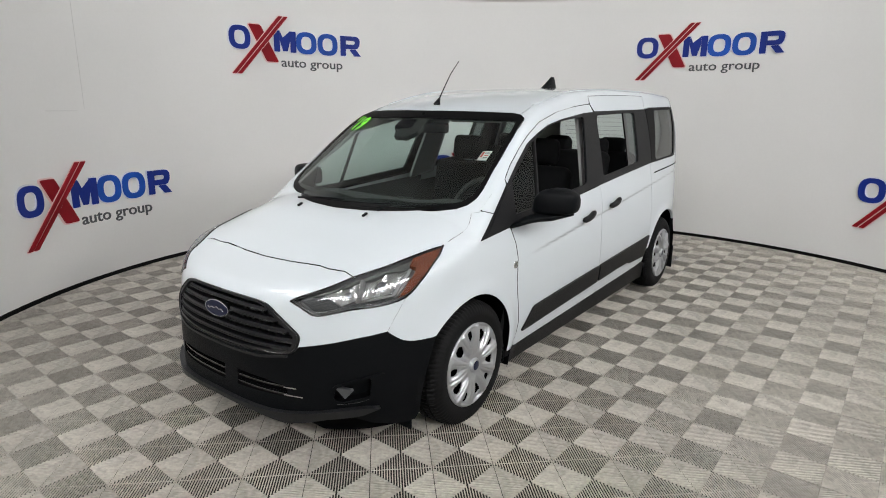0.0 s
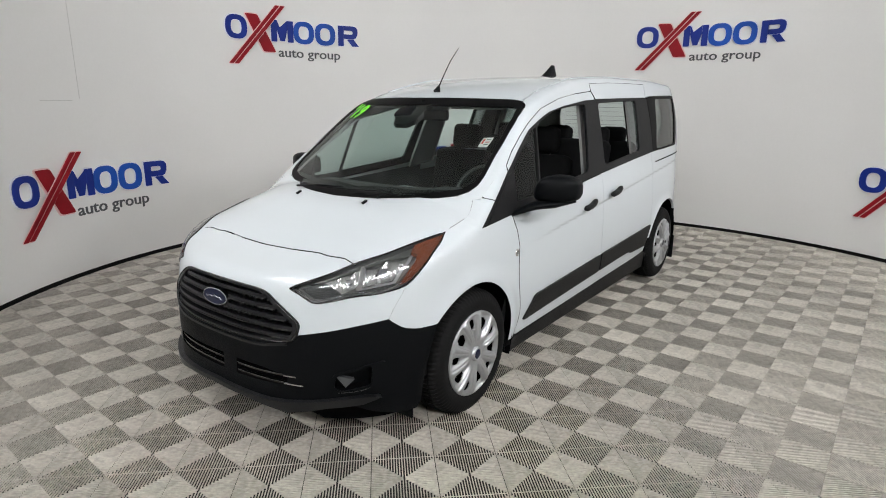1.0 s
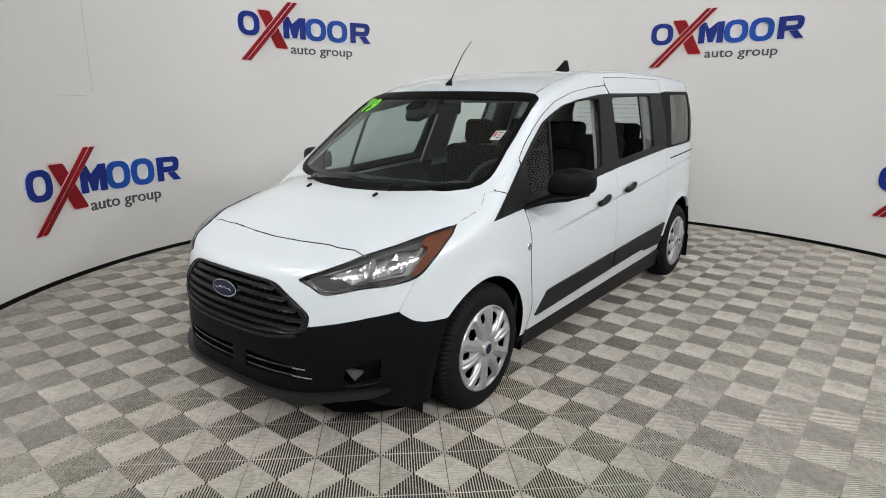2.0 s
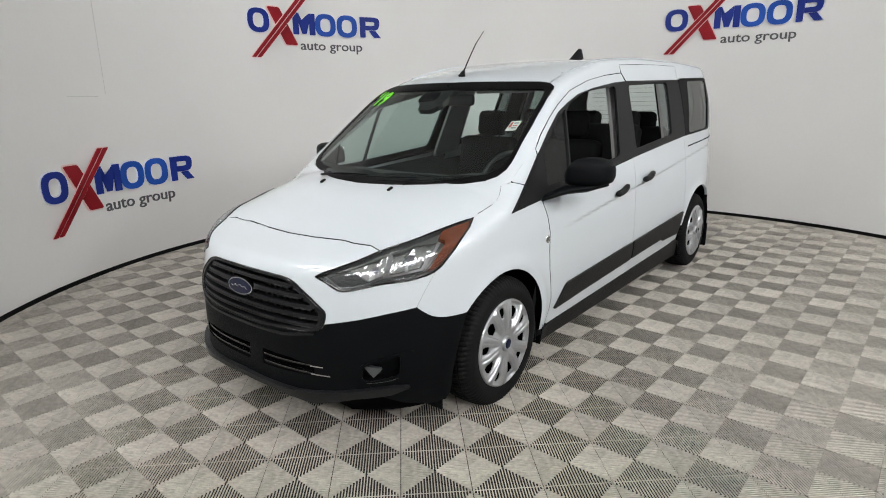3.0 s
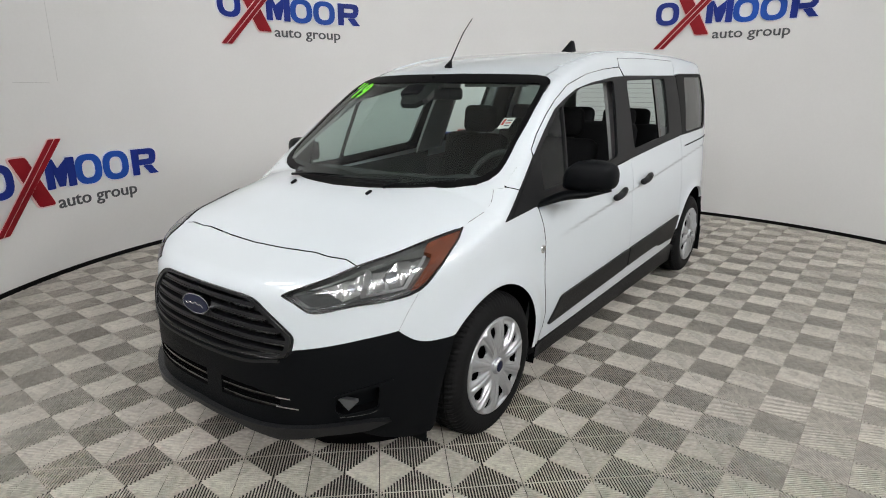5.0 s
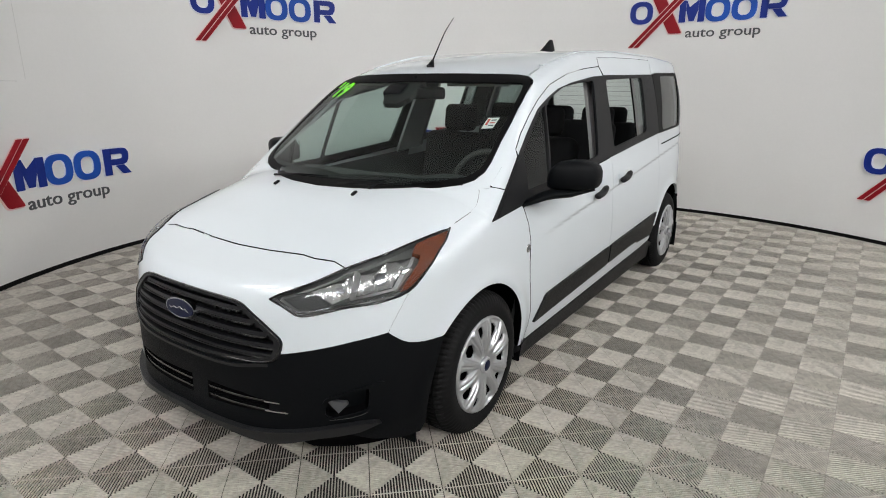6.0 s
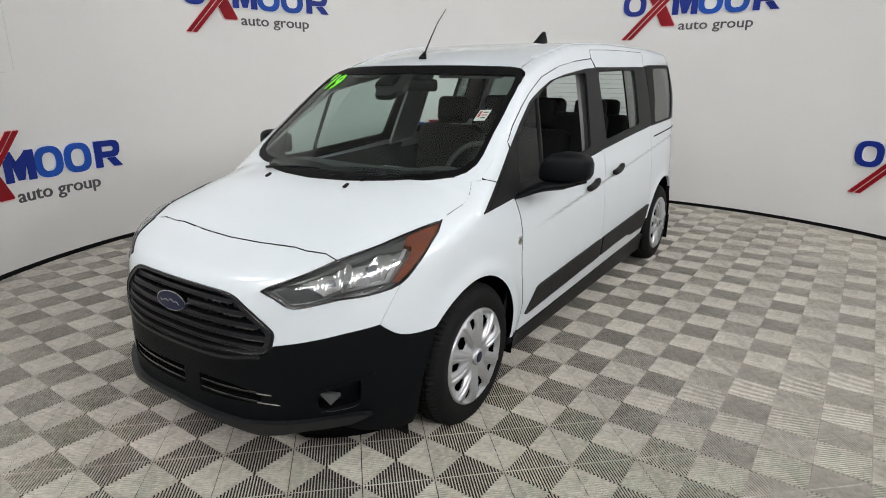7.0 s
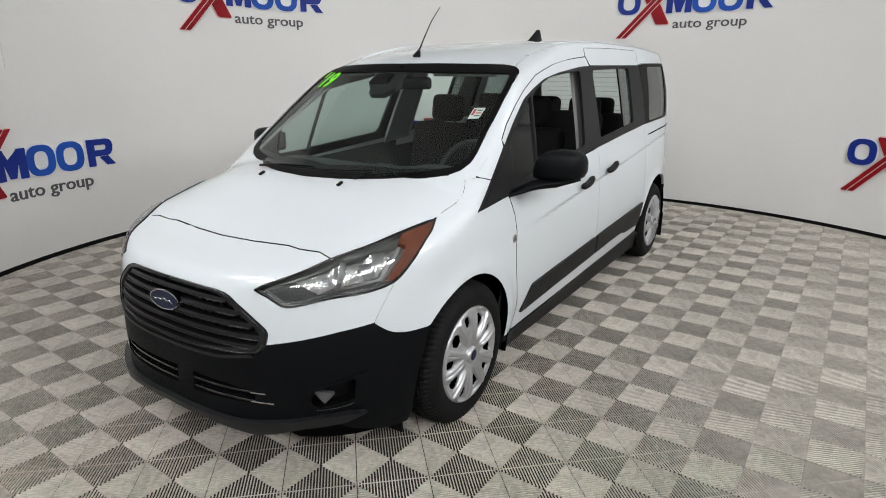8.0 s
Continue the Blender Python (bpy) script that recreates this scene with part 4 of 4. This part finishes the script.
    part("air_deflector", box((.24, .012, .15), (sx * .64, -.385, .172), .004), BLACK_PLASTIC, van, "black plastic air deflector before the wheel")
    # lower inner shell behind the doors
    skin("inner_shell", [(.30, .24), (2.60, .28), (2.60, 1.06), (.40, .95)], flank, (.2, .1), DASH, van, lift=-.05, thick=0, **f)
    skin("inner_shell", [(2.62, .70), (3.80, .70), (3.80, 1.10), (2.62, 1.10)], flank, (.2, .1), DASH, van, lift=-.05, thick=0, **f)

# roof with its raised edges
roof_half = [*[(float(x), float(y) + .004) for x, y, z in ahead(np.array(SCREEN_OUT[:5]))], (.603, .83), (.604, 1.3), (.603, 1.7), (.603, 2.4), (.600, 3.3), (.575, 3.62), (.48, 3.70), (.2, 3.735), (0, 3.74)]
roof = skin("roof", both(roof_half), above, (.06, .08), PAINT, van, "white painted roof", thick=.02)
for sx in (1, -1):
    rail = [(.575 + .004 * k, y) for k, y in ((2, .98), (2, 1.1), (2, 1.5), (2, 2.2), (1, 3.0), (0, 3.45))]
    skin("roof_bead", curve(rail, 4) + [(x + .022, y) for x, y in reversed(curve(rail, 4))], above, (.05, .08), PAINT, roof, lift=.006, thick=.01, flip=sx < 0)

# tail, plain, closed
TAIL_WINDOW = both([(0, 1.60), (.50, 1.585), (.565, 1.54), (.63, 1.19), (.60, 1.16), (0, 1.15)])
hatch = skin("tail_panel", both([(0, 1.70), (.4, 1.69), (.60, 1.62), (.70, 1.45), (.80, 1.05), (.82, .60), (0, .60)]), behind, (.06, .06), PAINT, van, "white painted tail", holes=(TAIL_WINDOW,), thick=.01)
skin("rear_window", TAIL_WINDOW, behind, (.1, .1), SIDE_GLASS, hatch, "lightly tinted rear window", lift=-.003, thick=0).visible_shadow = False
for z in np.arange(1.20, 1.56, .045):
    skin("heater_line", [(-.52, z), (.52, z), (.52, z + .002), (-.52, z + .002)], behind, (.1, .1), TRIM, hatch, lift=-.006, thick=0)
skin("rear_bumper", both([(0, .59), (.70, .59), (.70, .24), (0, .24)]), behind, (.08, .06), BLACK_PLASTIC, van, "black plastic rear bumper", lift=.012, thick=.03)

# windscreen
SCREEN_IN = [(0, 1.546), (.35, 1.547), (.570, 1.550), (.634, 1.526), (.653, 1.470), (.672, 1.36), (.686, 1.27), (.698, 1.20), (.692, 1.158), (.655, 1.126), (.54, 1.104), (.38, 1.092), (.2, 1.086), (0, 1.083)]
ws = skin("windscreen", both(SCREEN_OUT), ahead, (.06, .04), SCREEN, van, "slightly green laminated windscreen", lift=-.002, thick=0)
ws.visible_shadow = False
skin("black_border", both(SCREEN_OUT), ahead, (.05, .035), FRIT, ws, "black printed border", holes=(both(SCREEN_IN),), lift=.001, thick=.012)
skin("sensor_patch", [(-.13, 1.55), (.06, 1.55), (.05, 1.46), (.0, 1.43), (-.10, 1.43), (-.13, 1.47)], ahead, (.05, .05), GLOSS_BLACK, ws, lift=-.006, thick=.03)
for sx in (1, -1):
    skin("pillar_foot", [(.574, 1.081), (.653, 1.094), (.700, 1.115), (.722, 1.143), (.722, 1.17), (.775, 1.17), (.775, 1.09), (.70, 1.074)], ahead, (.03, .02), PAINT, van, "white painted pillar foot", thick=.01, flip=sx < 0)
# windscreen writing and paper label
lab = skin("paper_label", [(.575, 1.325), (.628, 1.328), (.628, 1.375), (.575, 1.372)], ahead, (.03, .03), PAPER, ws, "white paper label with red print", lift=-.005, thick=.001)
skin("print_bar", [(.580, 1.340), (.592, 1.341), (.592, 1.368), (.580, 1.367)], ahead, (.03, .03), RED_INK, lab, lift=-.0045, thick=0)
for k in range(3):
    skin("print_bar", [(.598, 1.336 + .012 * k), (.622, 1.337 + .012 * k), (.622, 1.342 + .012 * k), (.598, 1.341 + .012 * k)], ahead, (.03, .03), RED_INK if k == 1 else LOGO_GREY, lab, lift=-.0045, thick=0)
# nozzles, wipers, antenna, fin
for x in (-.255, .262):
    z = float(above(np.array([[x, -.17]]))[0][2])
    n = part("washer_nozzle", box((.017, .034, .011), (0, 0, 0), .004, 2), BLACK_PLASTIC, van, "small black washer nozzle")
    n.matrix_basis = pose(x, -.17, z + .006, 22)


def on_screen(x, z, up):
    p = ahead(np.array([[x, z]]))
    return tuple((p + gradient(p) * up)[0])


for pts, pivot in (([(-.34, 1.076), (.0, 1.079), (.30, 1.087)], (-.36, 1.066)), ([(.10, 1.071), (.34, 1.078), (.56, 1.100)], (.30, 1.064))):
    w = part("wiper", tube([on_screen(x, z, .010) for x, z in curve(pts, 4)], .0045, 8, .6), BLACK_PLASTIC, van, "black windscreen wiper")
    part("wiper_arm", tube([on_screen(*pivot, .012), on_screen((pivot[0] + pts[1][0]) / 2, (pivot[1] + pts[1][1]) / 2 + .002, .022), on_screen(*pts[1], .020)], [.009, .007, .004], 8, .7), BLACK_PLASTIC, w)
z = float(above(np.array([[0, .79]]))[0][2])
ant = part("roof_antenna", tube([(0, .775, z - .004), (0, .785, z + .012), (0, .80, z + .035)], [.024, .017, .008], 12), BLACK_PLASTIC, van, "thin black roof antenna")
part("antenna_rod", tube([(0, .80, z + .034), (-.006, .87, z + .12), (-.012, .94, z + .20), (-.02, 1.04, z + .285)], [.0045, .0035, .003, .0022], 8), BLACK_PLASTIC, ant)
# shark fin
bm = bmesh.new()
rows = []
for t in np.linspace(0, 1, 9):
    h, y0, y1 = .105 * t, 2.17 + .19 * t ** .8, 2.46 - .045 * t
    w = .030 * (1 - t) ** .7 + .004
    rows.append([bm.verts.new((w * math.sin(2 * math.pi * k / 14) * 1.0, (y0 + y1) / 2 - (y1 - y0) / 2 * math.cos(2 * math.pi * k / 14), h)) for k in range(14)])
for a, b in zip(rows, rows[1:]):
    for k in range(14):
        bm.faces.new((a[k], a[(k + 1) % 14], b[(k + 1) % 14], b[k])).smooth = True
bm.faces.new(rows[-1])
bmesh.ops.recalc_face_normals(bm, faces=bm.faces[:])
fin = part("shark_fin", bm, BLACK_PLASTIC, van, "black shark fin aerial")
fin.location.z = float(above(np.array([[0, 2.3]]))[0][2]) - .003

# door mirrors
for sx in (1, -1):
    bm = bmesh.new()
    rows = []
    for x, lo, hi, dpt, cy in ((.888, 1.062, 1.092, .030, .520), (.900, 1.054, 1.125, .052, .514), (.922, 1.050, 1.160, .068, .508), (.952, 1.048, 1.182, .078, .506), (1.0, 1.049, 1.193, .084, .512),
                               (1.05, 1.052, 1.192, .080, .524), (1.09, 1.057, 1.183, .070, .536), (1.112, 1.066, 1.170, .054, .546), (1.123, 1.085, 1.150, .034, .552)):
        cz, h = (lo + hi) / 2, (hi - lo) / 2
        rows.append([bm.verts.new((sx * x, cy - dpt * math.copysign(abs(math.cos(a)) ** .62, math.cos(a)), cz + h * math.copysign(abs(math.sin(a)) ** .58, math.sin(a)))) for a in np.linspace(0, 2 * math.pi, 21)[:-1]])
    for a, b in zip(rows, rows[1:]):
        for k in range(20):
            bm.faces.new((a[k], a[(k + 1) % 20], b[(k + 1) % 20], b[k]))
    bm.faces.new(rows[0])
    bm.faces.new(rows[-1])
    bmesh.ops.recalc_face_normals(bm, faces=bm.faces[:])
    m = part("door_mirror", bm, BLACK_PLASTIC, van, "black plastic door mirror", smooth=True)
    foot = curve([(sx * .80, .350, .975), (sx * .86, .385, 1.000), (sx * .92, .44, 1.028), (sx * 1.0, .505, 1.040), (sx * 1.105, .548, 1.058)], 4)
    part("mirror_foot", tube(foot, [float(v) for v in np.interp(np.linspace(0, 4, len(foot)), range(5), [.030, .044, .062, .066, .018])], 14, .36), BLACK_PLASTIC, m)
    part("mirror_glass", box((.14, .006, .085), (sx * 1.01, .592, 1.120), .002, 1, (0, 0, sx * -6)), CHROME, m, "mirror glass")


# wheels
def wheel(name, y, sx):
    w = thing(name, "", "")
    w.parent = van
    w.matrix_basis = pose(sx * .852, y, .320, 0, 0, 0 if sx > 0 else 180)
    prof = [(-.012, .205), (-.004, .215), (.0, .232), (.003, .25), (.002, .268), (-.006, .287), (-.018, .303), (-.030, .311), (-.048, .316), (-.050, .309), (-.058, .309), (-.060, .3175), (-.098, .3185), (-.100, .310), (-.110, .310),
            (-.112, .3185), (-.150, .3175), (-.152, .309), (-.160, .309), (-.162, .316), (-.185, .311), (-.198, .300), (-.212, .27), (-.208, .235), (-.20, .205)]
    # a little larger than its rolling radius, flat where it stands
    swell, flat = 1.035, -.3198
    n = 240
    bm = bmesh.new()
    rings = []
    for i, (d, r) in enumerate(prof):
        ring = []
        for k in range(n):
            cut = .006 if (5 <= i <= 8 or 19 <= i <= 21) and k % 3 == 0 else (.005 if i in (11, 12, 15, 16) and k % 3 == 1 else 0)
            a = 2 * math.pi * (k + .35 * i) / n
            ring.append(bm.verts.new((d, swell * (r - cut) * math.cos(a), max(flat, swell * (r - cut) * math.sin(a)))))
        rings.append(ring)
    for i, (a, b) in enumerate(zip(rings, rings[1:])):
        for k in range(n):
            bm.faces.new((a[k], a[(k + 1) % n], b[(k + 1) % n], b[k])).smooth = not 6 <= i < 22
    bmesh.ops.recalc_face_normals(bm, faces=bm.faces[:])
    part("tyre", bm, RUBBER, w, "black tyre with fine tread")
    part("wheel_disc", lathe([(-.060, .0), (-.060, .207), (-.02, .214), (-.15, .213)], 40), DEEP, w, "dark steel wheel")
    # cover with five wide and five narrow openings
    bm = bmesh.new()
    na, radii_ = 300, [.036, .044, .052, .060, .068, .076, .084, .092, .100, .108, .115, .122, .129, .136, .143, .150, .157, .164, .171, .178, .185, .192, .198, .203, .207, .211, .214]
    grid = []

    def open_at(r, ph):
        """Below 0 inside an opening: a rounded wedge every 72 degrees and a slimmer one between."""
        nb, ns = min(ph, 72 - ph), abs(ph - 36)
        wide = math.hypot(max(0, abs(r - .146) - .018) / .013, nb / (8.6 + 60 * (r - .146)))
        slim = math.hypot(max(0, abs(r - .160) - .012) / .012, ns / (5.8 + 60 * (r - .160)))
        return min(wide, slim) - 1
    for r in radii_:
        row = []
        for k in range(na):
            a = 2 * math.pi * k / na
            ph = (math.degrees(a) - 66) % 72
            t = (r - .036) / .178
            d = .013 * math.sin(math.pi * min(t * .92, 1)) + .003
            far = max(0, min(1, (r - .060) / .05)) * max(0, min(1, (.209 - r) / .012))
            nb, ns = min(ph, 72 - ph), abs(ph - 36)
            d -= far * (.017 * math.exp(-(nb / (11 + 40 * (r - .15))) ** 4) + .013 * math.exp(-(ns / (7.5 + 40 * (r - .15))) ** 4))
            spoke = abs(ph % 36 - 18)
            d += far * (.005 * math.exp(-(spoke / 6) ** 4) - .0075 * math.exp(-((spoke - 4.6) / 1.2) ** 2))
            if r > .206:
                d = .007 - (r - .206) * .8
            row.append(bm.verts.new((d, swell * r * math.cos(a), swell * r * math.sin(a))))
        grid.append(row)
    for i in range(len(grid) - 1):
        r = (radii_[i] + radii_[i + 1]) / 2
        for k in range(na):
            if open_at(r, (360 * (k + .5) / na - 66) % 72) > 0:
                bm.faces.new((grid[i][k], grid[i][(k + 1) % na], grid[i + 1][(k + 1) % na], grid[i + 1][k])).smooth = True
    bmesh.ops.delete(bm, geom=[v for v in bm.verts if not v.link_faces], context="VERTS")
    rims = [v for v in bm.verts if v.is_boundary and .06 < math.hypot(v.co.y, v.co.z) < .2]
    for _ in range(3):
        bmesh.ops.smooth_vert(bm, verts=rims, factor=.5, use_axis_x=False, use_axis_y=True, use_axis_z=True)
    ext = bmesh.ops.extrude_edge_only(bm, edges=[e for e in bm.edges if e.is_boundary])
    bmesh.ops.translate(bm, vec=(-.008, 0, 0), verts=[v for v in ext["geom"] if isinstance(v, bmesh.types.BMVert)])
    bmesh.ops.recalc_face_normals(bm, faces=bm.faces[:])
    c = part("wheel_cover", bm, SILVER, w, "silver plastic wheel cover")
    part("hub_ring", lathe([(.000, .040), (.014, .037), (.019, .033), (.019, .026), (.014, .025)], 32), SILVER, c)
    part("hub_cap", lathe([(.0185, .0), (.0185, .018), (.0165, .027)], 24), BLUE_ENAMEL, c, "dark round hub badge")
    return w


for sx in (1, -1):
    wheel("wheel", 0.0, sx)
    wheel("wheel", 3.066, sx)

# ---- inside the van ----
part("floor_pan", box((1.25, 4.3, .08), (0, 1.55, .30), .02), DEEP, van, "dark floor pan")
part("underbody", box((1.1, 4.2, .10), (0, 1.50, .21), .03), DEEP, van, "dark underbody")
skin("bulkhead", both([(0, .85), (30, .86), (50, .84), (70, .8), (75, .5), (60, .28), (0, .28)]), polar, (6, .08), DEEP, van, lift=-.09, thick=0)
dash = bmesh.new()
rows = []
for x in np.linspace(-.70, .70, 15):
    b = .09 * (x / .7) ** 2
    hump = .035 * math.exp(-((x - .36) / .16) ** 2)
    prof = [(.06 + b, .98), (.02 + b, 1.030), (.14 + b, 1.045), (.32 + b, 1.050 + hump * .4), (.47 + b * .5, 1.040 + hump), (.56 + b * .3, 1.000 + hump * .8), (.58 + b * .3, .92), (.54, .74), (.50, .45)]
    rows.append([dash.verts.new((x, y, z)) for y, z in prof])
for a, b in zip(rows, rows[1:]):
    for k in range(len(a) - 1):
        dash.faces.new((a[k], a[k + 1], b[k + 1], b[k])).smooth = True
bmesh.ops.recalc_face_normals(dash, faces=dash.faces[:])
d = part("dashboard", dash, DASH, van, "dark grey vinyl dashboard")
part("centre_screen", box((.24, .05, .16), (0, .54, .955), .012, 3, (12, 0, 0)), GLOSS_BLACK, d, "dark display")
sw = part("steering_wheel", lathe([(.016 * math.cos(a), .182 + .016 * math.sin(a)) for a in np.linspace(0, 2 * math.pi, 11)[:-1]], 40, "z", True), DASH, van, "dark steering wheel")
sw.matrix_basis = pose(.37, .74, 1.00, 62, 0, 0)
part("wheel_boss", box((.15, .11, .05), (0, 0, -.01), .02, 3), DASH, sw)
for a in (0, 180, 270):
    part("wheel_spoke", box((.11, .03, .016), (.125, 0, 0), .006, 2), DASH, sw).matrix_basis = pose(0, 0, 0, 0, 0, a)


def seat(x, y, width, name, back_z=.62, base_z=.50):
    s = thing(name, "", "")
    s.parent = van
    s.matrix_basis = pose(x, y, 0)
    part("seat_base", box((width, .52, .16), (0, -.22, base_z + .06), .05, 4), FABRIC, s, "black woven seat cushion")
    part("seat_plinth", box((width * .8, .42, .20), (0, -.2, base_z - .10), .02, 2), DASH, s)
    part("backrest", box((width, .15, back_z), (0, .10, base_z + .08 + back_z / 2), .055, 4, (-12, 0, 0)), FABRIC, s, "black woven backrest")
    return s


def headrest(s, x, z, y=.20, wide=.25):
    h = part("headrest", box((wide, .11, .19), (x, y, z), .045, 4, (-8, 0, 0)), FABRIC, s, "black padded headrest")
    for k in (-.06, .06):
        part("post", tube([(x + k, y - .005, z - .17), (x + k, y, z - .06)], .006, 8), CHROME, h)


for x in (.34, -.34):
    s = seat(x, 1.43, .50, "front_seat")
    headrest(s, 0, 1.295)
s = seat(.30, 2.08, .62, "rear_seat", .70)
for x in (-.16, .16):
    headrest(s, x, 1.28, .2, .24)
s = seat(-.36, 2.14, .40, "rear_seat", .70)
headrest(s, 0, 1.29, .2, .24)
s = seat(0, 2.98, 1.02, "rear_seat", .64)
for x in (-.28, .28):
    headrest(s, x, 1.25, .18, .24)
# inside mirror, sun visors, roof lining, pillar trims
rv = part("inside_mirror", box((.22, .035, .066), (.05, .67, 1.478), .018, 3, (0, 0, 14)), BLACK_PLASTIC, van, "black inside mirror")
part("mirror_stalk", tube([(.0, .66, 1.50), (-.02, .66, 1.57)], .012, 8), BLACK_PLASTIC, rv)
part("camera_cover", box((.15, .11, .07), (-.09, .585, 1.480), .025, 3, (30, 0, 0)), BLACK_PLASTIC, rv)
for x in (-.36, .36):
    part("sun_visor", box((.40, .15, .018), (x * .9, .83, 1.545), .007, 2, (18, 0, 0)), LINING, van, "grey sun visor")
skin("roof_lining", both([(0, .85), (.45, .88), (.56, .98), (.57, 3.5), (0, 3.6)]), above, (.15, .2), LINING, van, "light grey roof lining", lift=-.045, thick=0)
for sx in (1, -1):
    f = dict(flip=sx < 0)
    for poly in ([(1.40, 1.05), (1.70, 1.08), (1.79, 1.60), (1.54, 1.60)], [(2.64, 1.15), (2.73, 1.15), (2.82, 1.62), (2.72, 1.62)], [(3.36, 1.15), (3.80, 1.15), (3.74, 1.62), (3.50, 1.62)]):
        skin("pillar_trim", poly, flank, (.1, .1), PILLAR, van, "grey plastic pillar trim", lift=-.05, thick=.02, **f)
    skin("pillar_trim", [(.20, 1.13), (.36, 1.215), (.72, 1.445), (1.5, 1.60), (1.5, 1.66), (.80, 1.57), (.50, 1.38)], flank, (.08, .08), PILLAR, van, "grey plastic pillar trim", lift=-.045, thick=.015, **f)
    skin("door_lining", [(.45, .45), (1.55, .45), (1.55, 1.065), (.45, 1.0)], flank, (.2, .1), DASH, van, "dark door lining", lift=-.06, thick=.0, **f)
# green marker figures on the glass
me, co = lettering("'19", .120, .001, .0026, .25)
pts = ahead(np.c_[-.630 + co[:, 0], 1.450 + co[:, 1] * .95])
pts = pts + gradient(pts) * (.004 + co[:, 2:3])
me.vertices.foreach_set("co", pts.ravel())
me.materials.clear()
me.materials.append(GREEN_PAINT)
part("marker_figures", me, GREEN_PAINT, ws, "neon green hand-drawn figures")


# ---- floor: ribbed interlocking tiles ----
def tile_mesh():
    """One tile: four square fields, the ribs of each square to its diagonal, broken by a thin web."""
    verts, faces = [], []
    size, n, crown, wide, bevel = TILE_SIZE / 2, 24, .0029, .0045, .0009
    length = size * math.sqrt(2)

    def quad(*p):
        faces.append([len(verts) + k for k in range(4)])
        verts.extend(p)
    for sx, sy in ((1, 1), (-1, 1), (-1, -1), (1, -1)):
        du, dv = np.array((sx, sy)) / math.sqrt(2), np.array((-sy, sx)) / math.sqrt(2)

        def at(d, e, z):
            p = du * d + dv * e
            return (p[0], p[1], z)
        for k in range(n):
            m = (k + .5) * length / n
            # each rib widens towards its crown, so the grooves are narrow above and open below
            shape = [(-.0007, -.008), (-wide / 2, -.0022), (-wide / 2, -bevel), (-crown / 2, 0), (crown / 2, 0), (wide / 2, -bevel), (wide / 2, -.0022), (.0007, -.008)]
            cross = [(e, z, min(m + e, length - m - e) - .0006) for e, z in shape]
            gap = .0017 if sx * sy < 0 else 0
            for s in (-1, 1):
                for (e0, z0, h0), (e1, z1, h1) in zip(cross, cross[1:]):
                    quad(at(m + e0, gap * s, z0), at(m + e1, gap * s, z1), at(m + e1, h1 * s, z1), at(m + e0, h0 * s, z0))
        if sx * sy > 0:
            quad(at(.004, -.0026, -.0006), at(length - .004, -.0026, -.0006), at(length - .004, .0026, -.0006), at(.004, .0026, -.0006))
    return mesh_of("tile", verts, faces, TILE, smooth=False)


floor = thing("floor", "grey ribbed interlocking plastic floor tiles", "floor", kind="structure")
TILE_MESH = tile_mesh()
turn = Matrix.Rotation(radians(TILE_TURN), 4, "Z")
near, rest = [], []
for i in range(-16, 17):
    for j in range(-16, 22):
        c = turn @ Vector((i * TILE_SIZE, j * TILE_SIZE, 0)) + Vector((*TILE_AT, 0))
        r, a = math.hypot(c.x - MIDDLE[0], c.y - MIDDLE[1]), math.degrees(math.atan2(c.y - MIDDLE[1], c.x - MIDDLE[0])) % 360
        if r < 4.3 or (not 26 < a < 240 and -2.7 < c.x < 6.3 and -5.2 < c.y < 3.6):
            near.append(c)
near.sort(key=lambda c: (c.x - 1.2) ** 2 + (c.y + .2) ** 2)
for c in near[:300]:
    ob = new("tile", TILE_MESH)
    ob.matrix_basis = Matrix.Translation(c) @ turn
    ob.parent = floor
co = np.empty(len(TILE_MESH.vertices) * 3)
TILE_MESH.vertices.foreach_get("co", co)
co = co.reshape(-1, 3) @ np.array(turn.to_3x3()).T
quads = np.array([p.vertices[:] for p in TILE_MESH.polygons])
rest = near[300:]
far_mesh = bpy.data.meshes.new("far_tiles")
far_mesh.from_pydata(np.concatenate([co + np.array(c) for c in rest]).tolist(), [], np.concatenate([quads + k * len(co) for k in range(len(rest))]).tolist())
far_mesh.materials.append(TILE)
far = part("far_tiles", far_mesh, TILE, floor)
tagged(far, "more of the same ribbed tiles", kind="stuff")
